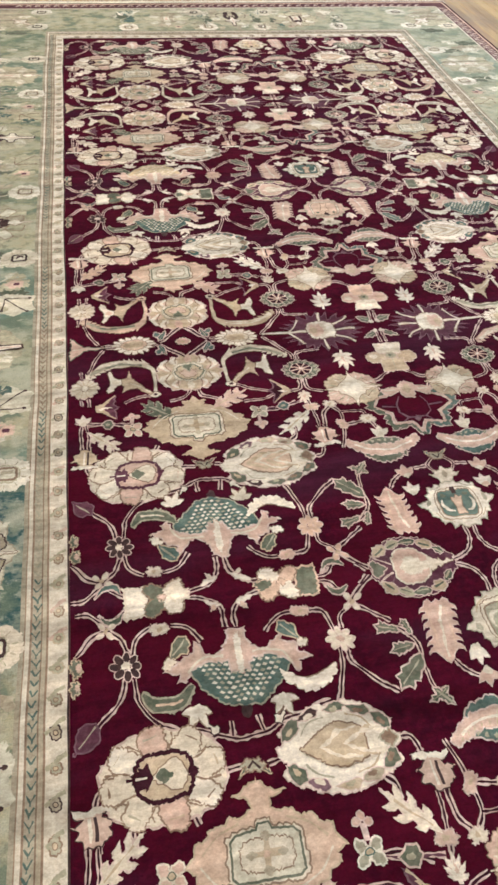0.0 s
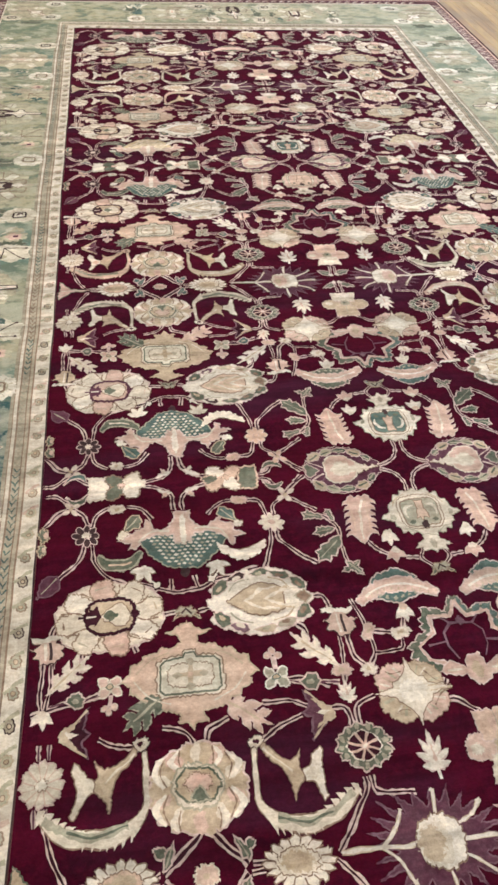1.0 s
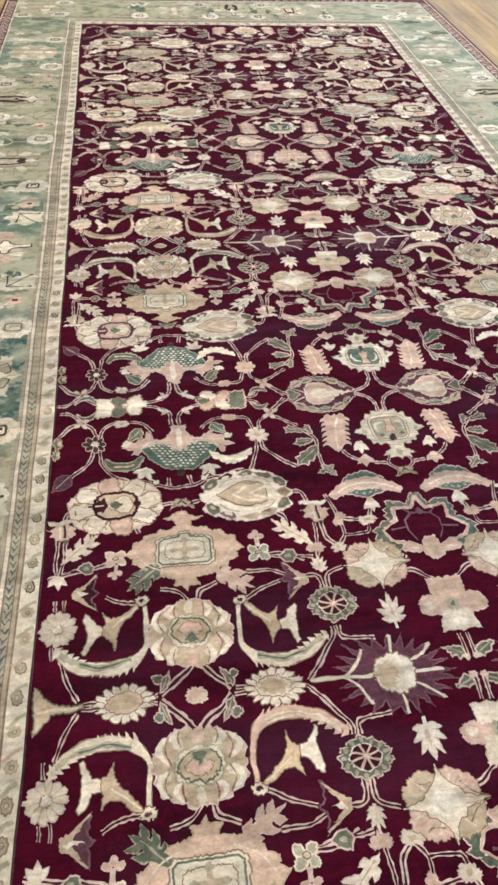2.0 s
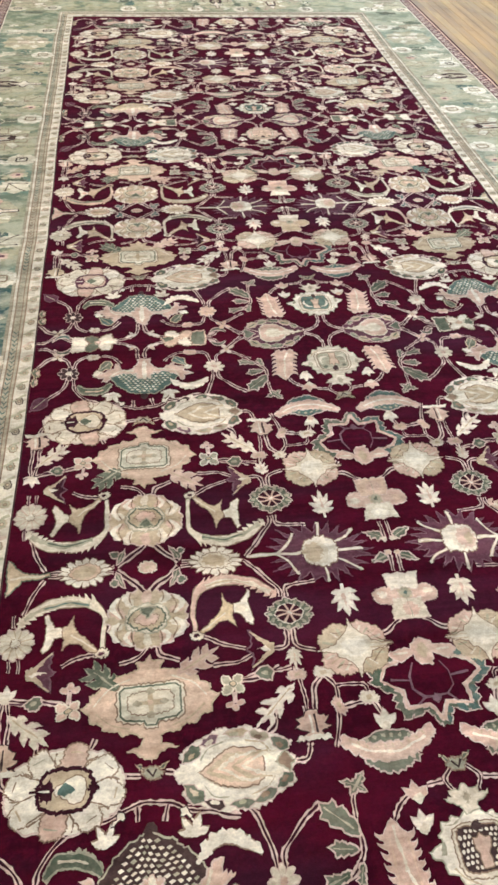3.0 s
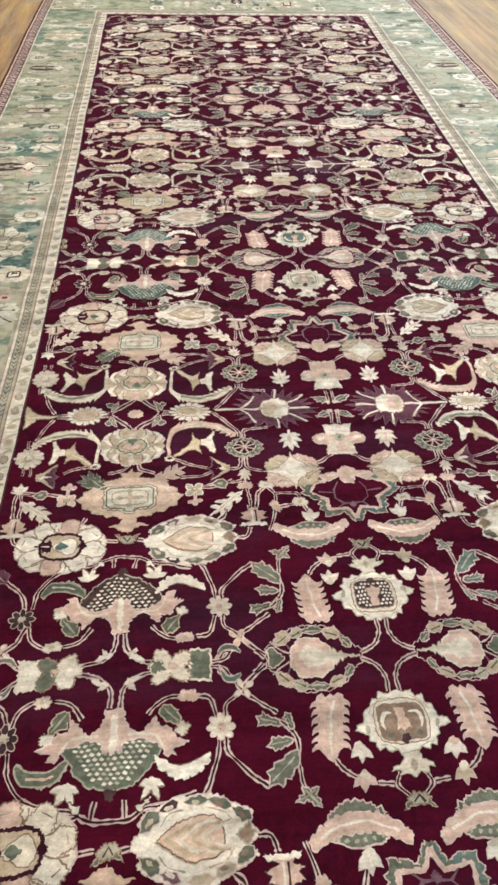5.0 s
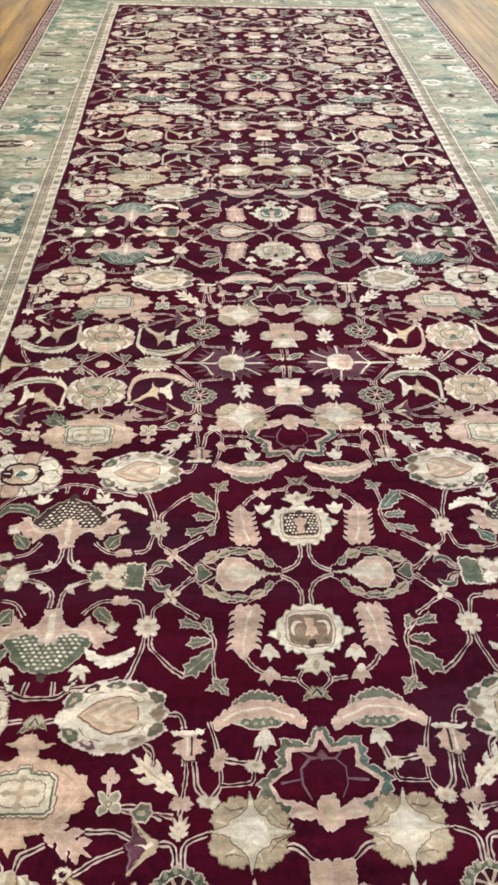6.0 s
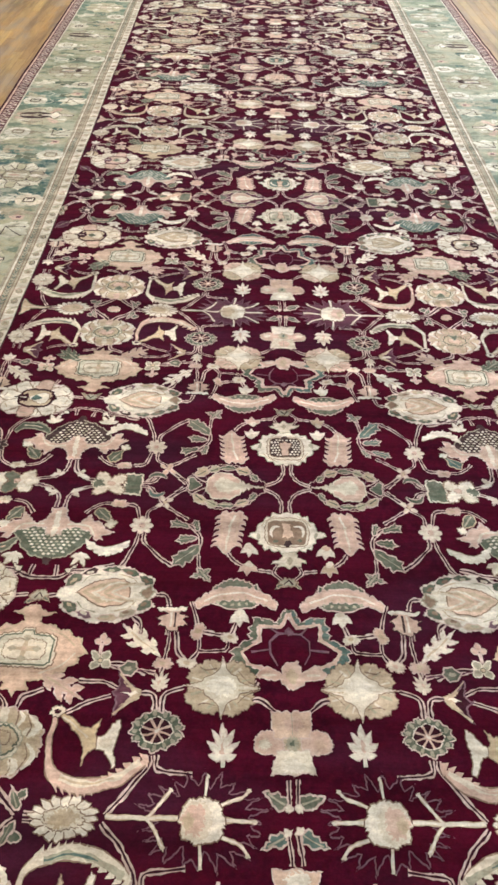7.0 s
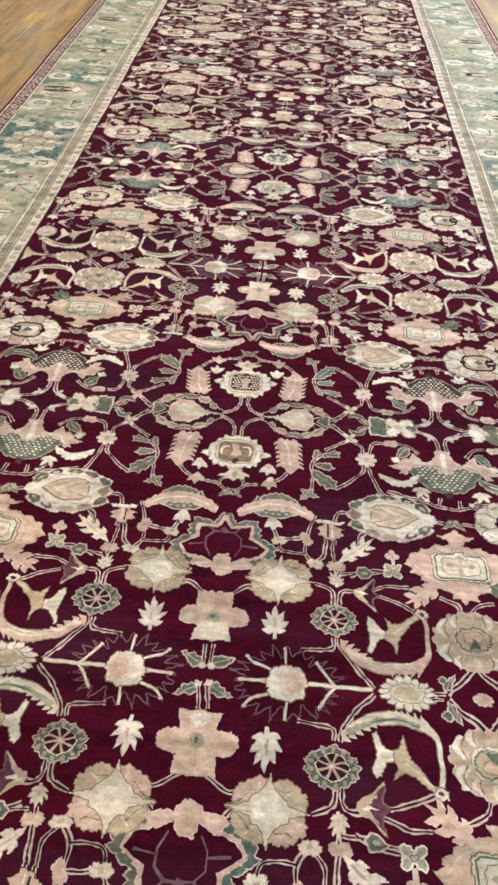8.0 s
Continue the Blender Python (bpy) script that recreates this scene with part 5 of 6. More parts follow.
motif("curled_leaf", (feather, True), 0.565, 0.262), motif("curled_leaf", (feather, False), 0.918, 0.26)
motif("bracket", (bracket,), 0.742, 0.355)
motif("blossom", (blossom,), 0.536, 0.43)
motif("ring_flower", (ring_flower,), 0.952, 0.428)
motif("sprig", (under_flower,), 0.742, 0.447)
motif("palmette", (pink_palmette,), 0.743, 0.61)
motif("rosette", (rosette_b,), 0.744, 0.866)
daisy = variants(daisy_oval)
motif("daisy", daisy, 0.543, DEEP), motif("daisy", daisy, 0.925, DEEP)
motif("lozenge", (diamond,), 0.743, DEEP), motif("dot_flower", (dot_flower,), 0.743, DEEP)
motif("side_leaf", (leaf_shape, ivory, 0.1, -0.085, 0.0185, tan), 0.421, 0.578), motif("side_leaf", (leaf_shape, cream, -0.092, -0.08, 0.018, tan), 1.052, 0.576)
motif("toothed_leaf", (oak_leaf, cream, 0.06, 0.022), 0.358, 0.69)
motif("clover", (clover, sage), 0.528, 0.642, 3.14), motif("clover", (clover, blush), 0.953, 0.617)
motif("thistle", (thistle, 1), 0.44, 0.736), motif("thistle", (thistle, -1), 1.03, 0.728)
motif("side_leaf", (leaf_shape, blush, -0.1, 0.066, 0.02, tan), 0.618, 0.718), motif("side_leaf", (leaf_shape, green, 0.095, 0.066, 0.02, sage), 0.865, 0.692)
FIELD_MOTIFS.append(("horn_scroll", variants(horn, -1, cream)[:3] + variants(horn, -1, blush)[:4], 0.594, 0.905, 0.0))
motif("horn_scroll", (horn, 1, cream), 0.885, 0.882)
motif("edge_rosette", (edge_rosette,), 1.103, 0.826)
motif("edge_trumpet", (edge_trumpet,), 1.122, DEEP)
motif("arrow_leaf", (arrow_leaf,), 1.122, 0.327)
motif("torch_flower", (torch,), 1.108, 0.508)
motif("edge_sprig", (edge_sprig,), 1.145, 0.16), motif("edge_sprig", (edge_sprig,), 1.146, 0.206)
motif("hook_leaf", (hook_leaf,), 0.438, 0.036), motif("hook_leaf", (hook_leaf,), 1.052, 0.038, 0.3), motif("heart_bud", (heart_bud,), 0.442, 0.66, -0.1), motif("heart_bud", (heart_bud,), 1.036, 0.648, 0.12)
motif("sprout", (sprout, ivory), 0.647, 0.306), motif("sprout", (sprout, ivory), 0.853, 0.306)
motif("trefoil", (trefoil, ivory), 1.113, 0.677)

vine_full, vine_end = all_vines(0.0), all_vines(0.075)
spot = random.Random(3)
BY_ROW = ("centre_palmette", "cone_palmette")          # one dye lot a row
# how large each kind is knotted against its drawing
SIZE = {"cream_bloom": 0.86, "wheel_flower": 0.89, "blossom": 0.93, "cross_flower": 0.9, "wreathed_rosette": 0.91, "serrated_leaf": 0.9, "star_lattice": 1.08, "crescent_leaf": 0.89, "horn_scroll": 0.97, "toothed_leaf": 0.92, "spiked_star": 0.95,
        "palmette": 1.03, "rosette": 1.06, "square_flower": 1.3, "small_flower": 1.05, "cone_palmette": 1.06, "daisy": 1.03}
# dye lots that differ from the first, by row and side
BY_CELL = {
    "palmette": {(1, 1): 2, (2, 1): 9, (3, -1): 2, (3, 1): 2, (4, 1): 9, (5, 1): 9, (6, 1): 9, (0, -1): 2, (0, 1): 2},
    "blossom": {(4, -1): 2, (4, 1): 2, (3, 1): 2, (2, -1): 5, (2, 1): 5, (0, -1): 2},
    "star_lattice": {},
    "ring_flower": {(5, -1): 5, (3, -1): 3},
    "cross_flower": {(3, 1): 2, (5, 1): 5, (7, 1): 8},
    "cream_bloom": {(3, -1): 0, (6, -1): 2, (6, 1): 2},
    "wheel_flower": {},
    "serrated_leaf": {},
    "curled_leaf": {(6, -1): 8, (4, -1): 8, (2, 1): 8},
    "wreathed_rosette": {(i, s): 10 for i in range(5, 8) for s in (-1, 1)},
    "spiked_star": {(6, -1): 10, (6, 1): 10, (4, -1): 2},
    "leaf_spray": {(5, 1): 1, (2, 1): 1},
    "crescent_leaf": {(3, 1): 1, (4, 1): 1, (4, -1): 1},
}
for i in range(len(ROWS) - 1):
    star_row = 1 if i % 2 == 0 else 0           # which end of this stretch is a star row
    top, low = ROWS[i], ROWS[i + 1]
    pal, star = (top, low) if star_row else (low, top)
    end_cell = i in (0, len(ROWS) - 2)
    deep = (star[0] - pal[0]) / DEEP
    for side in (-1, 1):
        edge = 3 if side > 0 else 1

        def at(u, v):
            t = v / DEEP
            y = pal[0] + deep * v
            c = pal[2] + (star[2] - pal[2]) * t
            e = pal[edge] + (star[edge] - pal[edge]) * t
            return c + (e - c) * u / HALF, y, (e - c) * side / HALF
        x, y, wide = at(0, DEEP / 2)
        placed("vine", vine_end if end_cell else vine_full, x, pal[0], side * wide, deep, field)
        for name, me, u, v, turn in FIELD_MOTIFS:
            if u == 0 and side < 0:
                continue
            if v == 0 and (end_cell or i % 2 == 0):
                continue
            if v < 0.08 and end_cell:
                continue
            if v == DEEP and not star_row:
                continue
            if name in BY_ROW:
                me = me[i]
            elif name in BY_CELL:
                me = me[BY_CELL[name].get((i, side), 0)]
            else:
                me = spot.choice(me[:1] * 3 + me)
            x, y, wide = at(u, v)
            x += spot.uniform(-0.004, 0.004) * (u > 0 and u < 1.1)
            y += spot.uniform(-0.004, 0.004) * (0 < v < DEEP)
            grow = SIZE.get(name, 1.0) * (spot.uniform(1.0, 1.06) if u < 1.0 else 1.0)
            placed(name, me, x, y, side * wide * grow, deep * grow, field, turn * side * (1 if deep > 0 else -1) + spot.uniform(-0.03, 0.03), spot.uniform(0, 0.0003))


# ---- guard stripes ----
def guard_dot(c, edge=sienna):
    d = Drawing()
    d.outlined(lobed(0, 0, 0.019, 0.0225, 8, 0.16, count=32), edge, c, 1, 0.0046, 0.001)
    d.outlined(lobed(0, 0, 0.0075, 0.008, count=14), edge, tan, 3, 0.0024, 0.0005)
    return d.mesh("guard_rosette")


dots = [guard_dot(sage, sienna), guard_dot(khaki), guard_dot(sage), guard_dot(oat, tan), guard_dot(khaki, brown)]
guard = bands["guard_stripe"]
for side in (-1, 1):
    y = -8.6
    while y < y_top(side * 1.2):
        placed("guard_rosette", spot.choice(dots), edge_x(side, y) + side * 0.0325, y, 0.92, spot.uniform(0.8, 1.1), guard)
        y += 0.0815 + spot.uniform(-0.004, 0.004)
for i in range(28):
    x = -1.15 + i * 2.3 / 27
    placed("guard_rosette", spot.choice(dots), x, y_top(x) + 0.0345, 1.1, 0.9, guard)

squiggle, chev, zig = Drawing(), Drawing(), Drawing()
for side in (-1, 1):
    y = -8.58
    while y < y_top(side * 1.2):
        x = edge_x(side, y) + side * 0.0325
        squiggle.line([(x - 0.022, y - 0.016), (x - 0.004, y - 0.004), (x + 0.004, y + 0.006), (x + 0.022, y + 0.014)], 0.011, blush if spot.random() < 0.3 else oat, 1)
        y += 0.0815
    y = -8.66
    while y < y_top(side * 1.2) + 0.1:
        x = edge_x(side, y) + side * 0.0883
        m = (sage, sienna, teal, sage, sage)[int(2.5 + 2.5 * noise.noise((0.0, y * 1.3, 4.0 * side))) % 5]
        chev.line([(x - 0.0105, y + 0.010), (x, y - 0.006)], 0.0042, m, 1), chev.line([(x, y - 0.006), (x + 0.0105, y + 0.010)], 0.0042, m, 1.5)
        if noise.noise((side, y * 6.0, 2.0)) > -0.1:
            chev.line([(x, y - 0.014), (x, y - 0.004)], 0.0034, m, 2)
        y += 0.027
    y = -9.25
    while y < y_top(side * 1.2) + 0.66:
        x = edge_x(side, y) + side * 0.621
        zig.line([(x - 0.028, y - 0.022), (x - 0.008, y - 0.034), (x + 0.014, y - 0.02), (x, y - 0.002), (x - 0.014, y + 0.016), (x + 0.006, y + 0.032), (x + 0.028, y + 0.02)], 0.0125, stem, 1, True, 0.002)
        zig.line([(x - 0.03, y + 0.004), (x - 0.02, y + 0.03)], 0.009, stem, 1), zig.line([(x + 0.03, y - 0.008), (x + 0.02, y - 0.032)], 0.009, blush, 1)
        zig.shape(lobed(x + side * 0.02, y - 0.018, 0.011, 0.009, 4, 0.2), blush, 1.8), zig.shape(lobed(x - side * 0.022, y + 0.032, 0.009, 0.008, 4, 0.2), cream, 1.8)
        y += 0.086
for i in range(46):
    x = -1.6 + i * 0.072
    y = y_top(x) + 0.621 * END
    zig.outlined(leaf(x - 0.022, y - 0.034, x + 0.022, y + 0.034, 0.0115, 0, 0, 0.004, 0.8), mauve, stem, 1, 0.003)
    zig.line([(x + 0.03, y - 0.034), (x + 0.012, y), (x + 0.036, y + 0.034)], 0.007, blush, 1.5)
for i in range(96):
    x = -1.28 + i * 0.0267
    y = y_top(x) + 0.0883 * END
    chev.line([(x - 0.008, y - 0.012), (x + 0.006, y)], 0.004, green, 1), chev.line([(x + 0.006, y), (x - 0.008, y + 0.012)], 0.004, green, 1.5)
for name, d, parent in (("squiggle", squiggle, guard), ("chevron", chev, bands["chevron_stripe"]), ("zigzag", zig, bands["red_guard"])):
    ob = new(name, d.mesh(name))
    ob.parent = parent
    tagged(ob, kind="stuff")


# ---- main border: cross palmettes and slotted palmettes in turn, rosettes beside them, leaves and twigs between ----
def cross_palmette(heart, petal):
    """x runs outward from the field; a pale cross on a dark calyx points inward."""
    d = Drawing()
    d.outlined(lobed(0.03, 0, 0.2, 0.165, 13, 0.1), khaki, oat, 2, 0.004, 0.005)
    for i in range(13):
        a = math.pi * 2 * (i + 0.5) / 13
        d.outlined(lobed(0.03 + 0.135 * math.cos(a), 0.112 * math.sin(a), 0.052, 0.03, 3, 0.14, 2.4, a), (khaki, oat)[i % 2], (petal, oat, khaki, linen)[i % 4], 4, 0.004, 0.005)
        d.line([(0.03 + 0.1 * math.cos(a), 0.085 * math.sin(a)), (0.03 + 0.19 * math.cos(a), 0.158 * math.sin(a))], 0.003, (sienna, khaki, sage)[i % 3], 6)
    d.shape(lobed(0.02, 0, 0.145, 0.095, 9, 0.12, 2.3), oat, 7, 0.006)
    for i in range(9):
        a = math.pi * 2 * i / 9
        d.shape(leaf(0.02 + 0.06 * math.cos(a), 0.05 * math.sin(a), 0.02 + 0.16 * math.cos(a), 0.11 * math.sin(a), 0.02, 3, 0.3), (petal, khaki, linen)[i % 3], 7.6, 0.004)
    d.outlined(lobed(0.078, 0, 0.104, 0.062, 0, 0, 2.3), sage, heart, 9, 0.004)
    d.shape(lobed(0.115, 0, 0.06, 0.017, 0, 0, 3), khaki, 11, 0.003)
    d.shape(lobed(0.06, 0.024, 0.03, 0.006), oat, 11.2), d.shape(lobed(0.06, -0.024, 0.03, 0.006), oat, 11.2)
    d.hand = 0.5
    half = [(0.055, 0.0), (0.03, 0.016), (-0.012, 0.02), (-0.03, 0.036), (-0.032, 0.056), (-0.052, 0.064), (-0.072, 0.054), (-0.074, 0.034), (-0.09, 0.018), (-0.155, 0.016), (-0.172, 0.014)]
    d.outlined(half + [(x, -y) for x, y in half[:0:-1]], sienna if heart == khaki else brown, ivory, 12, 0.007, 0.0014)
    d.line([(0.03, 0), (-0.16, 0)], 0.0045, blush, 14)
    for s in (-1, 1):
        d.line([(0.02, s * 0.1), (0.09, s * 0.12), (0.15, s * 0.09)], 0.005, brown if heart == brown else khaki, 8)
    return d.mesh("cross_palmette")


def slot_palmette(line, fill, dark):
    """A pale body of boxed petals round two bars, its tip towards the field."""
    d = Drawing()
    d.outlined(lobed(0.01, 0, 0.185, 0.175, 10, 0.15, 2.2), khaki, fill, 2, 0.005, 0.005)
    for i in range(10):
        a = math.pi / 10 + i * math.pi / 5
        d.outlined(lobed(0.01 + 0.122 * math.cos(a), 0.118 * math.sin(a), 0.042, 0.03, 0, 0, 5, a), line, (oat, linen, oat, linen, khaki)[i % 5], 4, 0.0046, 0.003)
        b = a + math.pi / 10
        d.shape(leaf(0.01 + 0.15 * math.cos(b), 0.146 * math.sin(b), 0.01 + 0.21 * math.cos(b), 0.2 * math.sin(b), 0.014), fill, 3.8, 0.003)
    d.outlined(lobed(0.005, 0, 0.085, 0.074, 6, 0.1, 2.8), line, oat, 6, 0.005)
    d.outlined(lobed(0.01, 0, 0.07, 0.056, 0, 0, 3.2), khaki, linen, 8, 0.004)
    for s in (-1, 1):
        d.outlined(lobed(0.015, s * 0.036, 0.064, 0.0115, 0, 0, 4), sienna, brown if dark else khaki, 10, 0.003)
    d.shape(lobed(0.02, 0, 0.034, 0.01, 0, 0, 3), blush, 10)
    if dark:
        d.shape(lobed(-0.055, 0, 0.03, 0.032, 4, 0.12), brown, 12, 0.003)
    d.outlined([(-0.07, 0.012), (-0.11, 0.03), (-0.135, 0.008), (-0.19, 0.004), (-0.19, -0.004), (-0.135, -0.008), (-0.11, -0.03), (-0.07, -0.012)], sienna, ivory, 11, 0.003)
    return d.mesh("slot_palmette")


def border_rosette(c, eye):
    """A soft pale rosette with a dark squared ring at its heart."""
    d = Drawing()
    d.shape(lobed(0, 0, 0.082, 0.071, 10, 0.09, 2.2), c, 2, 0.005)
    for i in range(10):
        a = math.pi * (i + 0.5) / 5
        d.line([(0.05 * math.cos(a), 0.044 * math.sin(a)), (0.068 * math.cos(a), 0.06 * math.sin(a))], 0.0035, (oat, khaki)[i % 2], 3)
    d.outlined(lobed(0, 0, 0.046, 0.039, 6, 0.06), oat, linen, 4, 0.005)
    d.outlined(lobed(0, 0, 0.036, 0.029, 0, 0, 4), eye, linen, 6, 0.009, 0.0015)
    d.shape([(-0.02, 0.014), (0.012, 0.015), (0.017, -0.008), (0.002, 0.002), (-0.018, -0.004)], plum if eye == brown else khaki, 8)
    d.shape(lobed(-0.008, -0.006, 0.009, 0.006, count=12), ivory, 9)
    return d.mesh("border_rosette")


def twig_leaf(c, ink):
    """A pale leaf that carries three dark twigs from one corner; +y runs towards the palmette."""
    d = Drawing()
    d.shape(smooth([(0.07, -0.07), (0.02, -0.084), (-0.05, -0.07), (-0.1, -0.062), (-0.085, -0.02), (-0.1, 0.03), (-0.05, 0.045), (-0.02, 0.07), (0.03, 0.05), (0.075, 0.066), (0.06, 0.02), (0.11, -0.01), (0.07, -0.04), (0.07, -0.07)], 4)[:-1], c, 1.4, 0.004)
    d.shape(lobed(0.035, 0.02, 0.03, 0.02, 4, 0.3), oat, 2.2, 0.004)
    for x, y in ((0.034, 0.032), (-0.075, -0.052), (-0.07, 0.04)):
        d.line([(0.032, -0.048), (x, y)], 0.0052, ink, 3, True, 0.0012)
        d.shape(lobed(x, y, 0.008, 0.006, count=10), ink, 3.2, 0.0015)
    return d.mesh("twig_leaf")


def bud_spot():
    d = Drawing()
    d.shape(lobed(0, 0, 0.06, 0.048, 7, 0.3), oat, 1.2, 0.006)
    d.shape(lobed(0.004, 0.0, 0.042, 0.034, 5, 0.3), blush, 1.8, 0.005)
    d.shape(lobed(-0.004, 0, 0.014, 0.01, 0, 0, 4), dusk, 2.6, 0.002)
    return d.mesh("bud_spot")


def lobed_leaf(c, vein):
    """Three pale lobes and their veins on the outer side of the border."""
    d = Drawing()
    for k, (x, y, a, n) in enumerate(((0.0, 0.0, 0.2, 0.09), (0.03, 0.03, 1.3, 0.07), (-0.03, -0.02, -0.8, 0.075))):
        d.shape(leaf(x - n * math.cos(a), y - 0.8 * n * math.sin(a), x + n * math.cos(a), y + 0.8 * n * math.sin(a), 0.034, 3, 0.3, 0.01, 0.8), c, 1.3 + 0.05 * k, 0.004)
        d.line([(x - 0.7 * n * math.cos(a), y - 0.56 * n * math.sin(a)), (x + 0.7 * n * math.cos(a), y + 0.56 * n * math.sin(a))], 0.004, vein, 2.2 + 0.05 * k)
    return d.mesh("lobed_leaf")


def ground_patch(c):
    """Irregular patch of another dye lot in the ground."""
    d = Drawing()
    for k in range(4):
        d.shape(lobed(rng.uniform(-0.07, 0.07), rng.uniform(-0.04, 0.04), rng.uniform(0.035, 0.08), rng.uniform(0.014, 0.036), rng.randrange(3, 8), 0.4, 2, 0, rng.uniform(0, 3)), c, 0.5 + 0.06 * k, 0.007)
    return d.mesh("ground_patch")


def scroll(c):
    """A thin stalk that swings between the great palmettes, with a small leaf at its end."""
    d = Drawing()
    d.line([(-0.12, 0.02), (-0.06, -0.035), (0.01, -0.03), (0.06, 0.02), (0.12, 0.03)], 0.0065, c, 1.6, True, 0.0016)
    d.line([(0.01, -0.03), (0.03, -0.07), (0.07, -0.085)], 0.0055, c, 1.7, True, 0.0016)
    d.shape(leaf(0.06, -0.08, 0.12, -0.07, 0.016, 2, 0.3), c, 2, 0.003), d.shape(leaf(-0.1, 0.01, -0.15, 0.05, 0.014), c, 2.1, 0.003)
    return d.mesh("border_scroll")


def filler(c):
    d = Drawing()
    d.shape(leaf(-0.045, -0.02, 0.045, 0.02, 0.02, 3, 0.4, 0.008), c, 1.4, 0.004)
    d.shape(lobed(0.012, -0.018, 0.02, 0.017, 5, 0.35), c, 1.45, 0.004)
    d.line([(-0.03, -0.014), (0.03, 0.012)], 0.0035, khaki, 1.8)
    return d.mesh("filler_leaf")


crosses = [cross_palmette(brown, blush), cross_palmette(khaki, oat), cross_palmette(brown, oat)]
slots = [slot_palmette(khaki, linen, False), slot_palmette(sienna, oat, True), slot_palmette(brown, linen, False), slot_palmette(khaki, oat, False)]
ros = [border_rosette(ivory, brown), border_rosette(cream, brown), border_rosette(ivory, sienna)]
twig_leaves = [twig_leaf(linen, brown), twig_leaf(oat, sienna)]
clusters = [lobed_leaf(linen, sage), lobed_leaf(linen, khaki), lobed_leaf(linen, teal), lobed_leaf(oat, khaki)]
fillers = [filler(c) for c in (linen, khaki, sage, teal, oat, ivory)]
scrolls = [scroll(linen), scroll(oat), scroll(sage)]
patches = [ground_patch(c) for c in (teal, green, sage, khaki, linen)]
spots = bud_spot()
main = bands["main_border"]


def border_run(put, start, count, step, first):
    """put(along, across, mesh, flip) lays a motif; across 0 is the field side of the border and 1 its outer side."""
    for k in range(count):
        s = start + k * step
        if (k + first) % 2:
            strong = k in (3, 5)
            put(s, 0.45, crosses[0 if strong else 1 + k % 2], 1)
            for q in (-1, 1):
                put(s + q * 0.28, 0.78, spot.choice(ros), 1)
                put(s + q * 0.275, 0.17, twig_leaves[0 if strong else 1], -q)
                put(s + q * 0.43, 0.14, spots, q)
                put(s + q * 0.36, 0.84, spot.choice(clusters), q)
        else:
            put(s, 0.42, slots[1 if k == 2 else 2 if k == 4 else 0 if k % 4 else 3], 1)
            for q in (-1, 1):
                put(s + q * 0.3, 0.11, spot.choice(ros), 1)
                put(s + q * 0.27, 0.8, clusters[spot.choice((0, 0, 1, 2))], q)
                put(s + q * 0.3, 0.5, spot.choice(patches), q)
        for q in (-1, 1):
            put(s + q * 0.31, 0.45, spot.choice(scrolls), q)
        put(s + step / 2, 0.5, spot.choice(scrolls), 1)
        for _ in range(9):
            a, b = spot.uniform(0.2, 0.5), spot.uniform(0.05, 0.95)
            put(s + spot.choice((-1, 1)) * a, b, spot.choice(fillers), spot.choice((-1, 1)))
        for _ in range(3):
            put(s + spot.choice((-1, 1)) * spot.uniform(0.22, 0.5), spot.uniform(0.1, 0.9), spot.choice(patches), spot.choice((-1, 1)))


def border_names(me):
    return me.name.split(".")[0]


for side in (-1, 1):
    def side_put(along, across, me, flip):
        if along < Y_END - 0.5 or along > 0.45:
            return
        x = edge_x(side, along) + side * (0.150 + 0.420 * across)
        placed(border_names(me), me, x, along, side * spot.uniform(0.95, 1.05), flip, main, spot.uniform(-0.06, 0.06), spot.uniform(0, 0.00016))
    border_run(side_put, -0.61, 10, -0.925, 0)


def end_put(along, across, me, flip):
    if abs(along) < 1.28:
        placed(border_names(me), me, along, y_top(along) + (0.150 + 0.420 * across) * END, 1, flip, main, math.pi / 2, spot.uniform(0, 0.00016))


border_run(end_put, -0.47, 3, 0.505, 0)


def near_put(along, across, me, flip):
    if abs(along) < 1.28:
        placed(border_names(me), me, along, Y_END - (0.150 + 0.420 * across) * END, 1, flip, main, -math.pi / 2, spot.uniform(0, 0.00016))


border_run(near_put, -0.98, 3, 0.92, 0)
for side in (-1, 1):
    x0 = edge_x(side, 0.0) + side * 0.36
    placed("cross_palmette", crosses[1], x0, y_top(x0) + 0.4, side, 1, main, side * 0.8)
    for dx, dy, me in ((0.16, 0.16, clusters[0]), (-0.16, -0.14, ros[0]), (0.14, -0.16, ros[1]), (-0.18, 0.2, ros[0]), (0.0, -0.24, patches[1]), (0.02, 0.24, patches[3])):
        placed(border_names(me), me, x0 + side * dx, y_top(x0) + 0.4 + dy, side, 1, main)


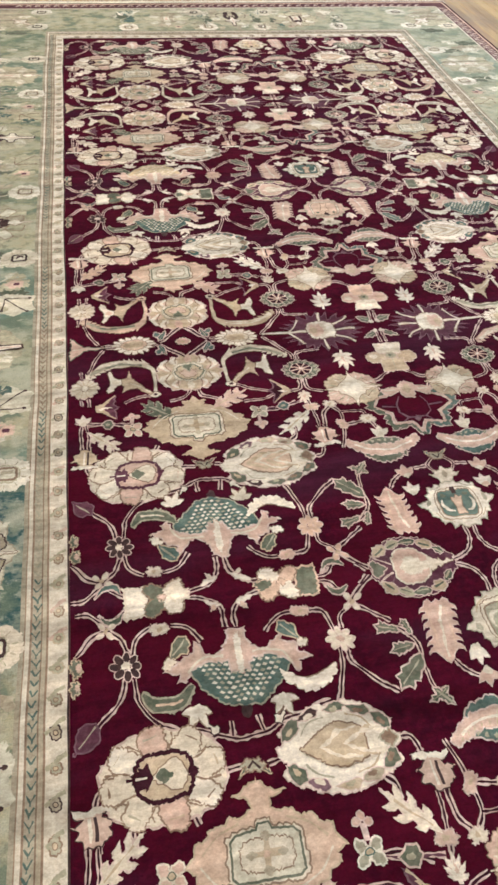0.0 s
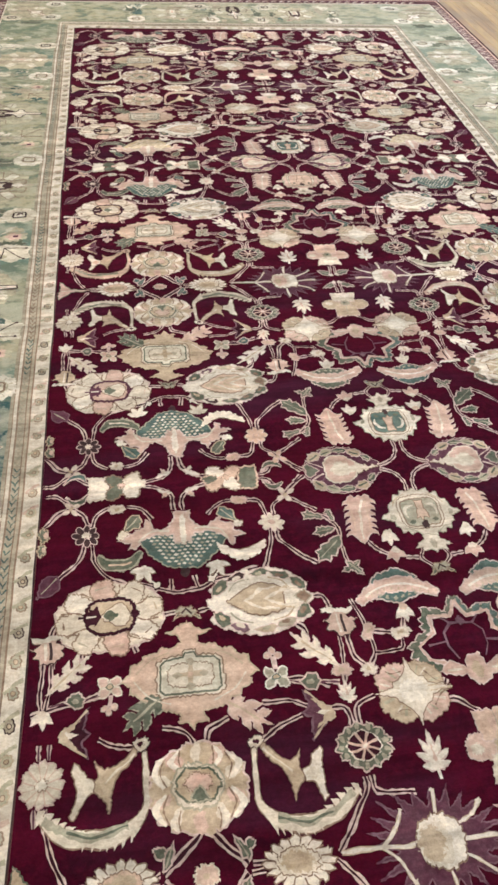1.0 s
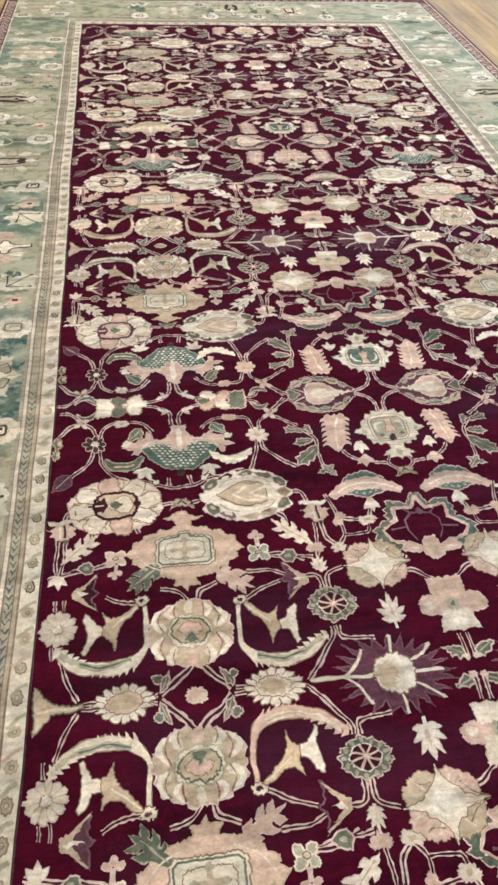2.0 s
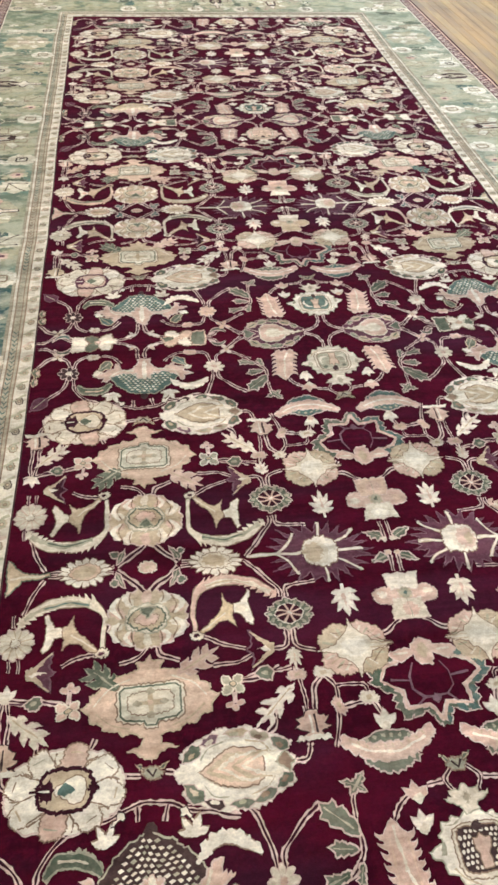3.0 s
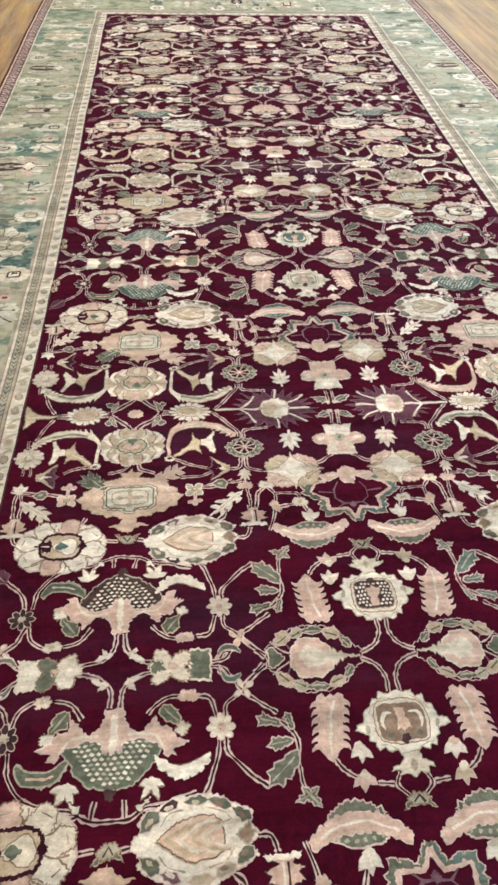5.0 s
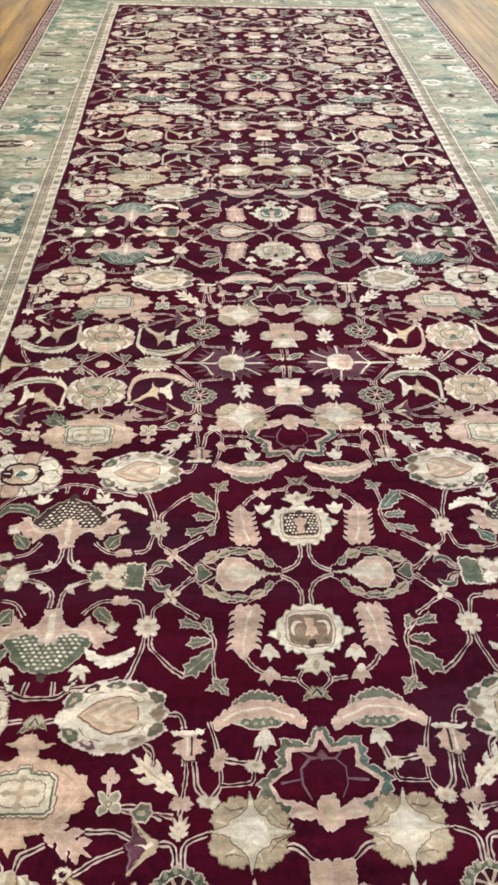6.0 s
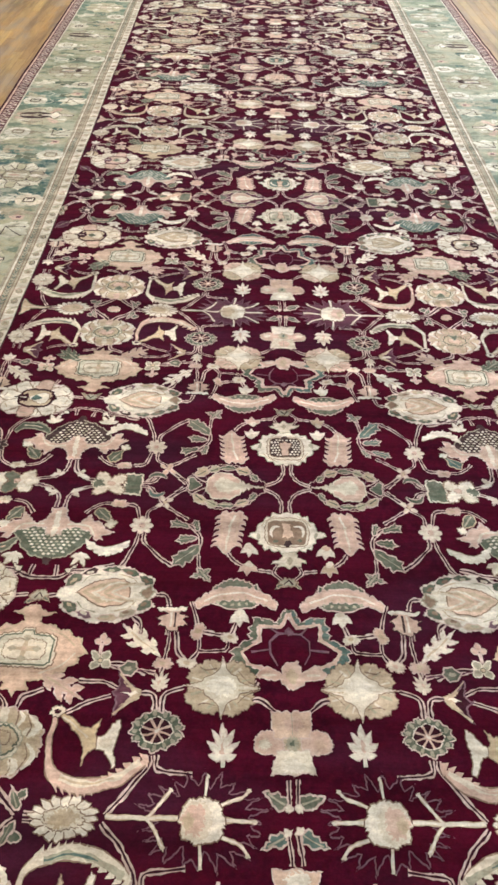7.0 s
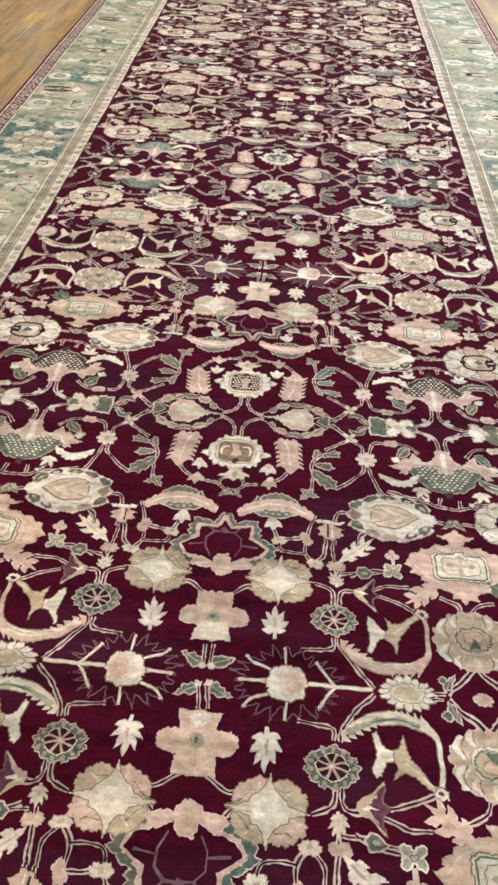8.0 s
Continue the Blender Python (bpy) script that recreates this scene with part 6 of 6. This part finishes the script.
# ---- fringe at both ends ----
def fringe(name, yy, sgn):
    bm = bmesh.new()
    r = random.Random(5)
    ends = []
    for i in range(61):
        x = -1.93 + 3.86 * i / 60
        y0 = (y_top(x) + 0.689 * END) if sgn > 0 else yy
        ends.append((bm.verts.new((x * K, y0 * K, -0.004)), bm.verts.new((x * K, (y0 + sgn * (0.06 + r.uniform(-0.008, 0.008))) * K, -0.005))))
    for a, b in zip(ends, ends[1:]):
        bm.faces.new((a[0], b[0], b[1], a[1]))
    for i in range(900):
        x = -1.9 + 3.82 * i / 899
        y0 = (y_top(x) + 0.688 * END) if sgn > 0 else yy
        ln = r.uniform(0.07, 0.12)
        bend = r.uniform(-0.03, 0.03)
        w = 0.0024
        last = None
        for j in range(4):
            t = j / 3
            cx, cy, cz = x + bend * t * t, y0 + sgn * ln * t, -0.006 - 0.004 * t
            pair = (bm.verts.new(((cx - w) * K, cy * K, cz)), bm.verts.new(((cx + w) * K, cy * K, cz)))
            if last:
                bm.faces.new((last[0], last[1], pair[1], pair[0]))
            last = pair
    ob = part(name, bm, IVORY, carpet, "thin cream knotted fringe")
    return tagged(ob, kind="stuff")


fringe("fringe", 0, 1)
fringe("fringe", Y_END - 0.688, -1)

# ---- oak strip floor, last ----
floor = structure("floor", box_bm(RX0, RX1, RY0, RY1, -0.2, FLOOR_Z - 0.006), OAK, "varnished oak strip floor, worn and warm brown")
WIDE = 0.0695
plank_meshes = {}
pr = random.Random(11)


def plank_mesh(length):
    key = round(length, 1)
    if key not in plank_meshes:
        b = box_bm(-WIDE / 2 + 0.0006, WIDE / 2 - 0.0006, -key / 2 + 0.0006, key / 2 - 0.0006, -0.006, 0.0)
        bmesh.ops.bevel(b, geom=[e for e in b.edges if e.verts[0].co.z > -0.001 and e.verts[1].co.z > -0.001], offset=0.0012, segments=1, affect="EDGES")
        plank_meshes[key] = mesh_from("plank", b, [OAK])
    return plank_meshes[key], key


count = 0
rest_v, rest_f = [], []
x = RX0 + WIDE / 2
while x < RX1 - WIDE / 2:
    y = RY0 - pr.uniform(0, 0.8)
    while y < RY1:
        length = round(pr.choice((0.6, 0.8, 1.0, 1.2, 1.5)), 1)
        y0, y1 = max(RY0, y), min(RY1, y + length)
        mid = (y0 + y1) / 2
        if 1.55 < abs(x) < 2.75 and -5.2 < mid < 1.6 and y0 > RY0 and y1 < RY1 and count < 300:
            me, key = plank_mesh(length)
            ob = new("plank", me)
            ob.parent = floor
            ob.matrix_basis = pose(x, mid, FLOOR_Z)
            count += 1
        elif y1 - y0 > 0.02:
            k = len(rest_v)
            a, b, c, d = x - WIDE / 2 + 0.0006, x + WIDE / 2 - 0.0006, y0 + 0.0006, y1 - 0.0006
            rest_v += [(a, c, FLOOR_Z), (b, c, FLOOR_Z), (b, d, FLOOR_Z), (a, d, FLOOR_Z)]
            rest_f.append((k, k + 1, k + 2, k + 3))
        y += length
    x += WIDE
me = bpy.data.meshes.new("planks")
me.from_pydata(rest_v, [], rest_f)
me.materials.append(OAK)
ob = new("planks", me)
ob.parent = floor
tagged(ob, kind="stuff")
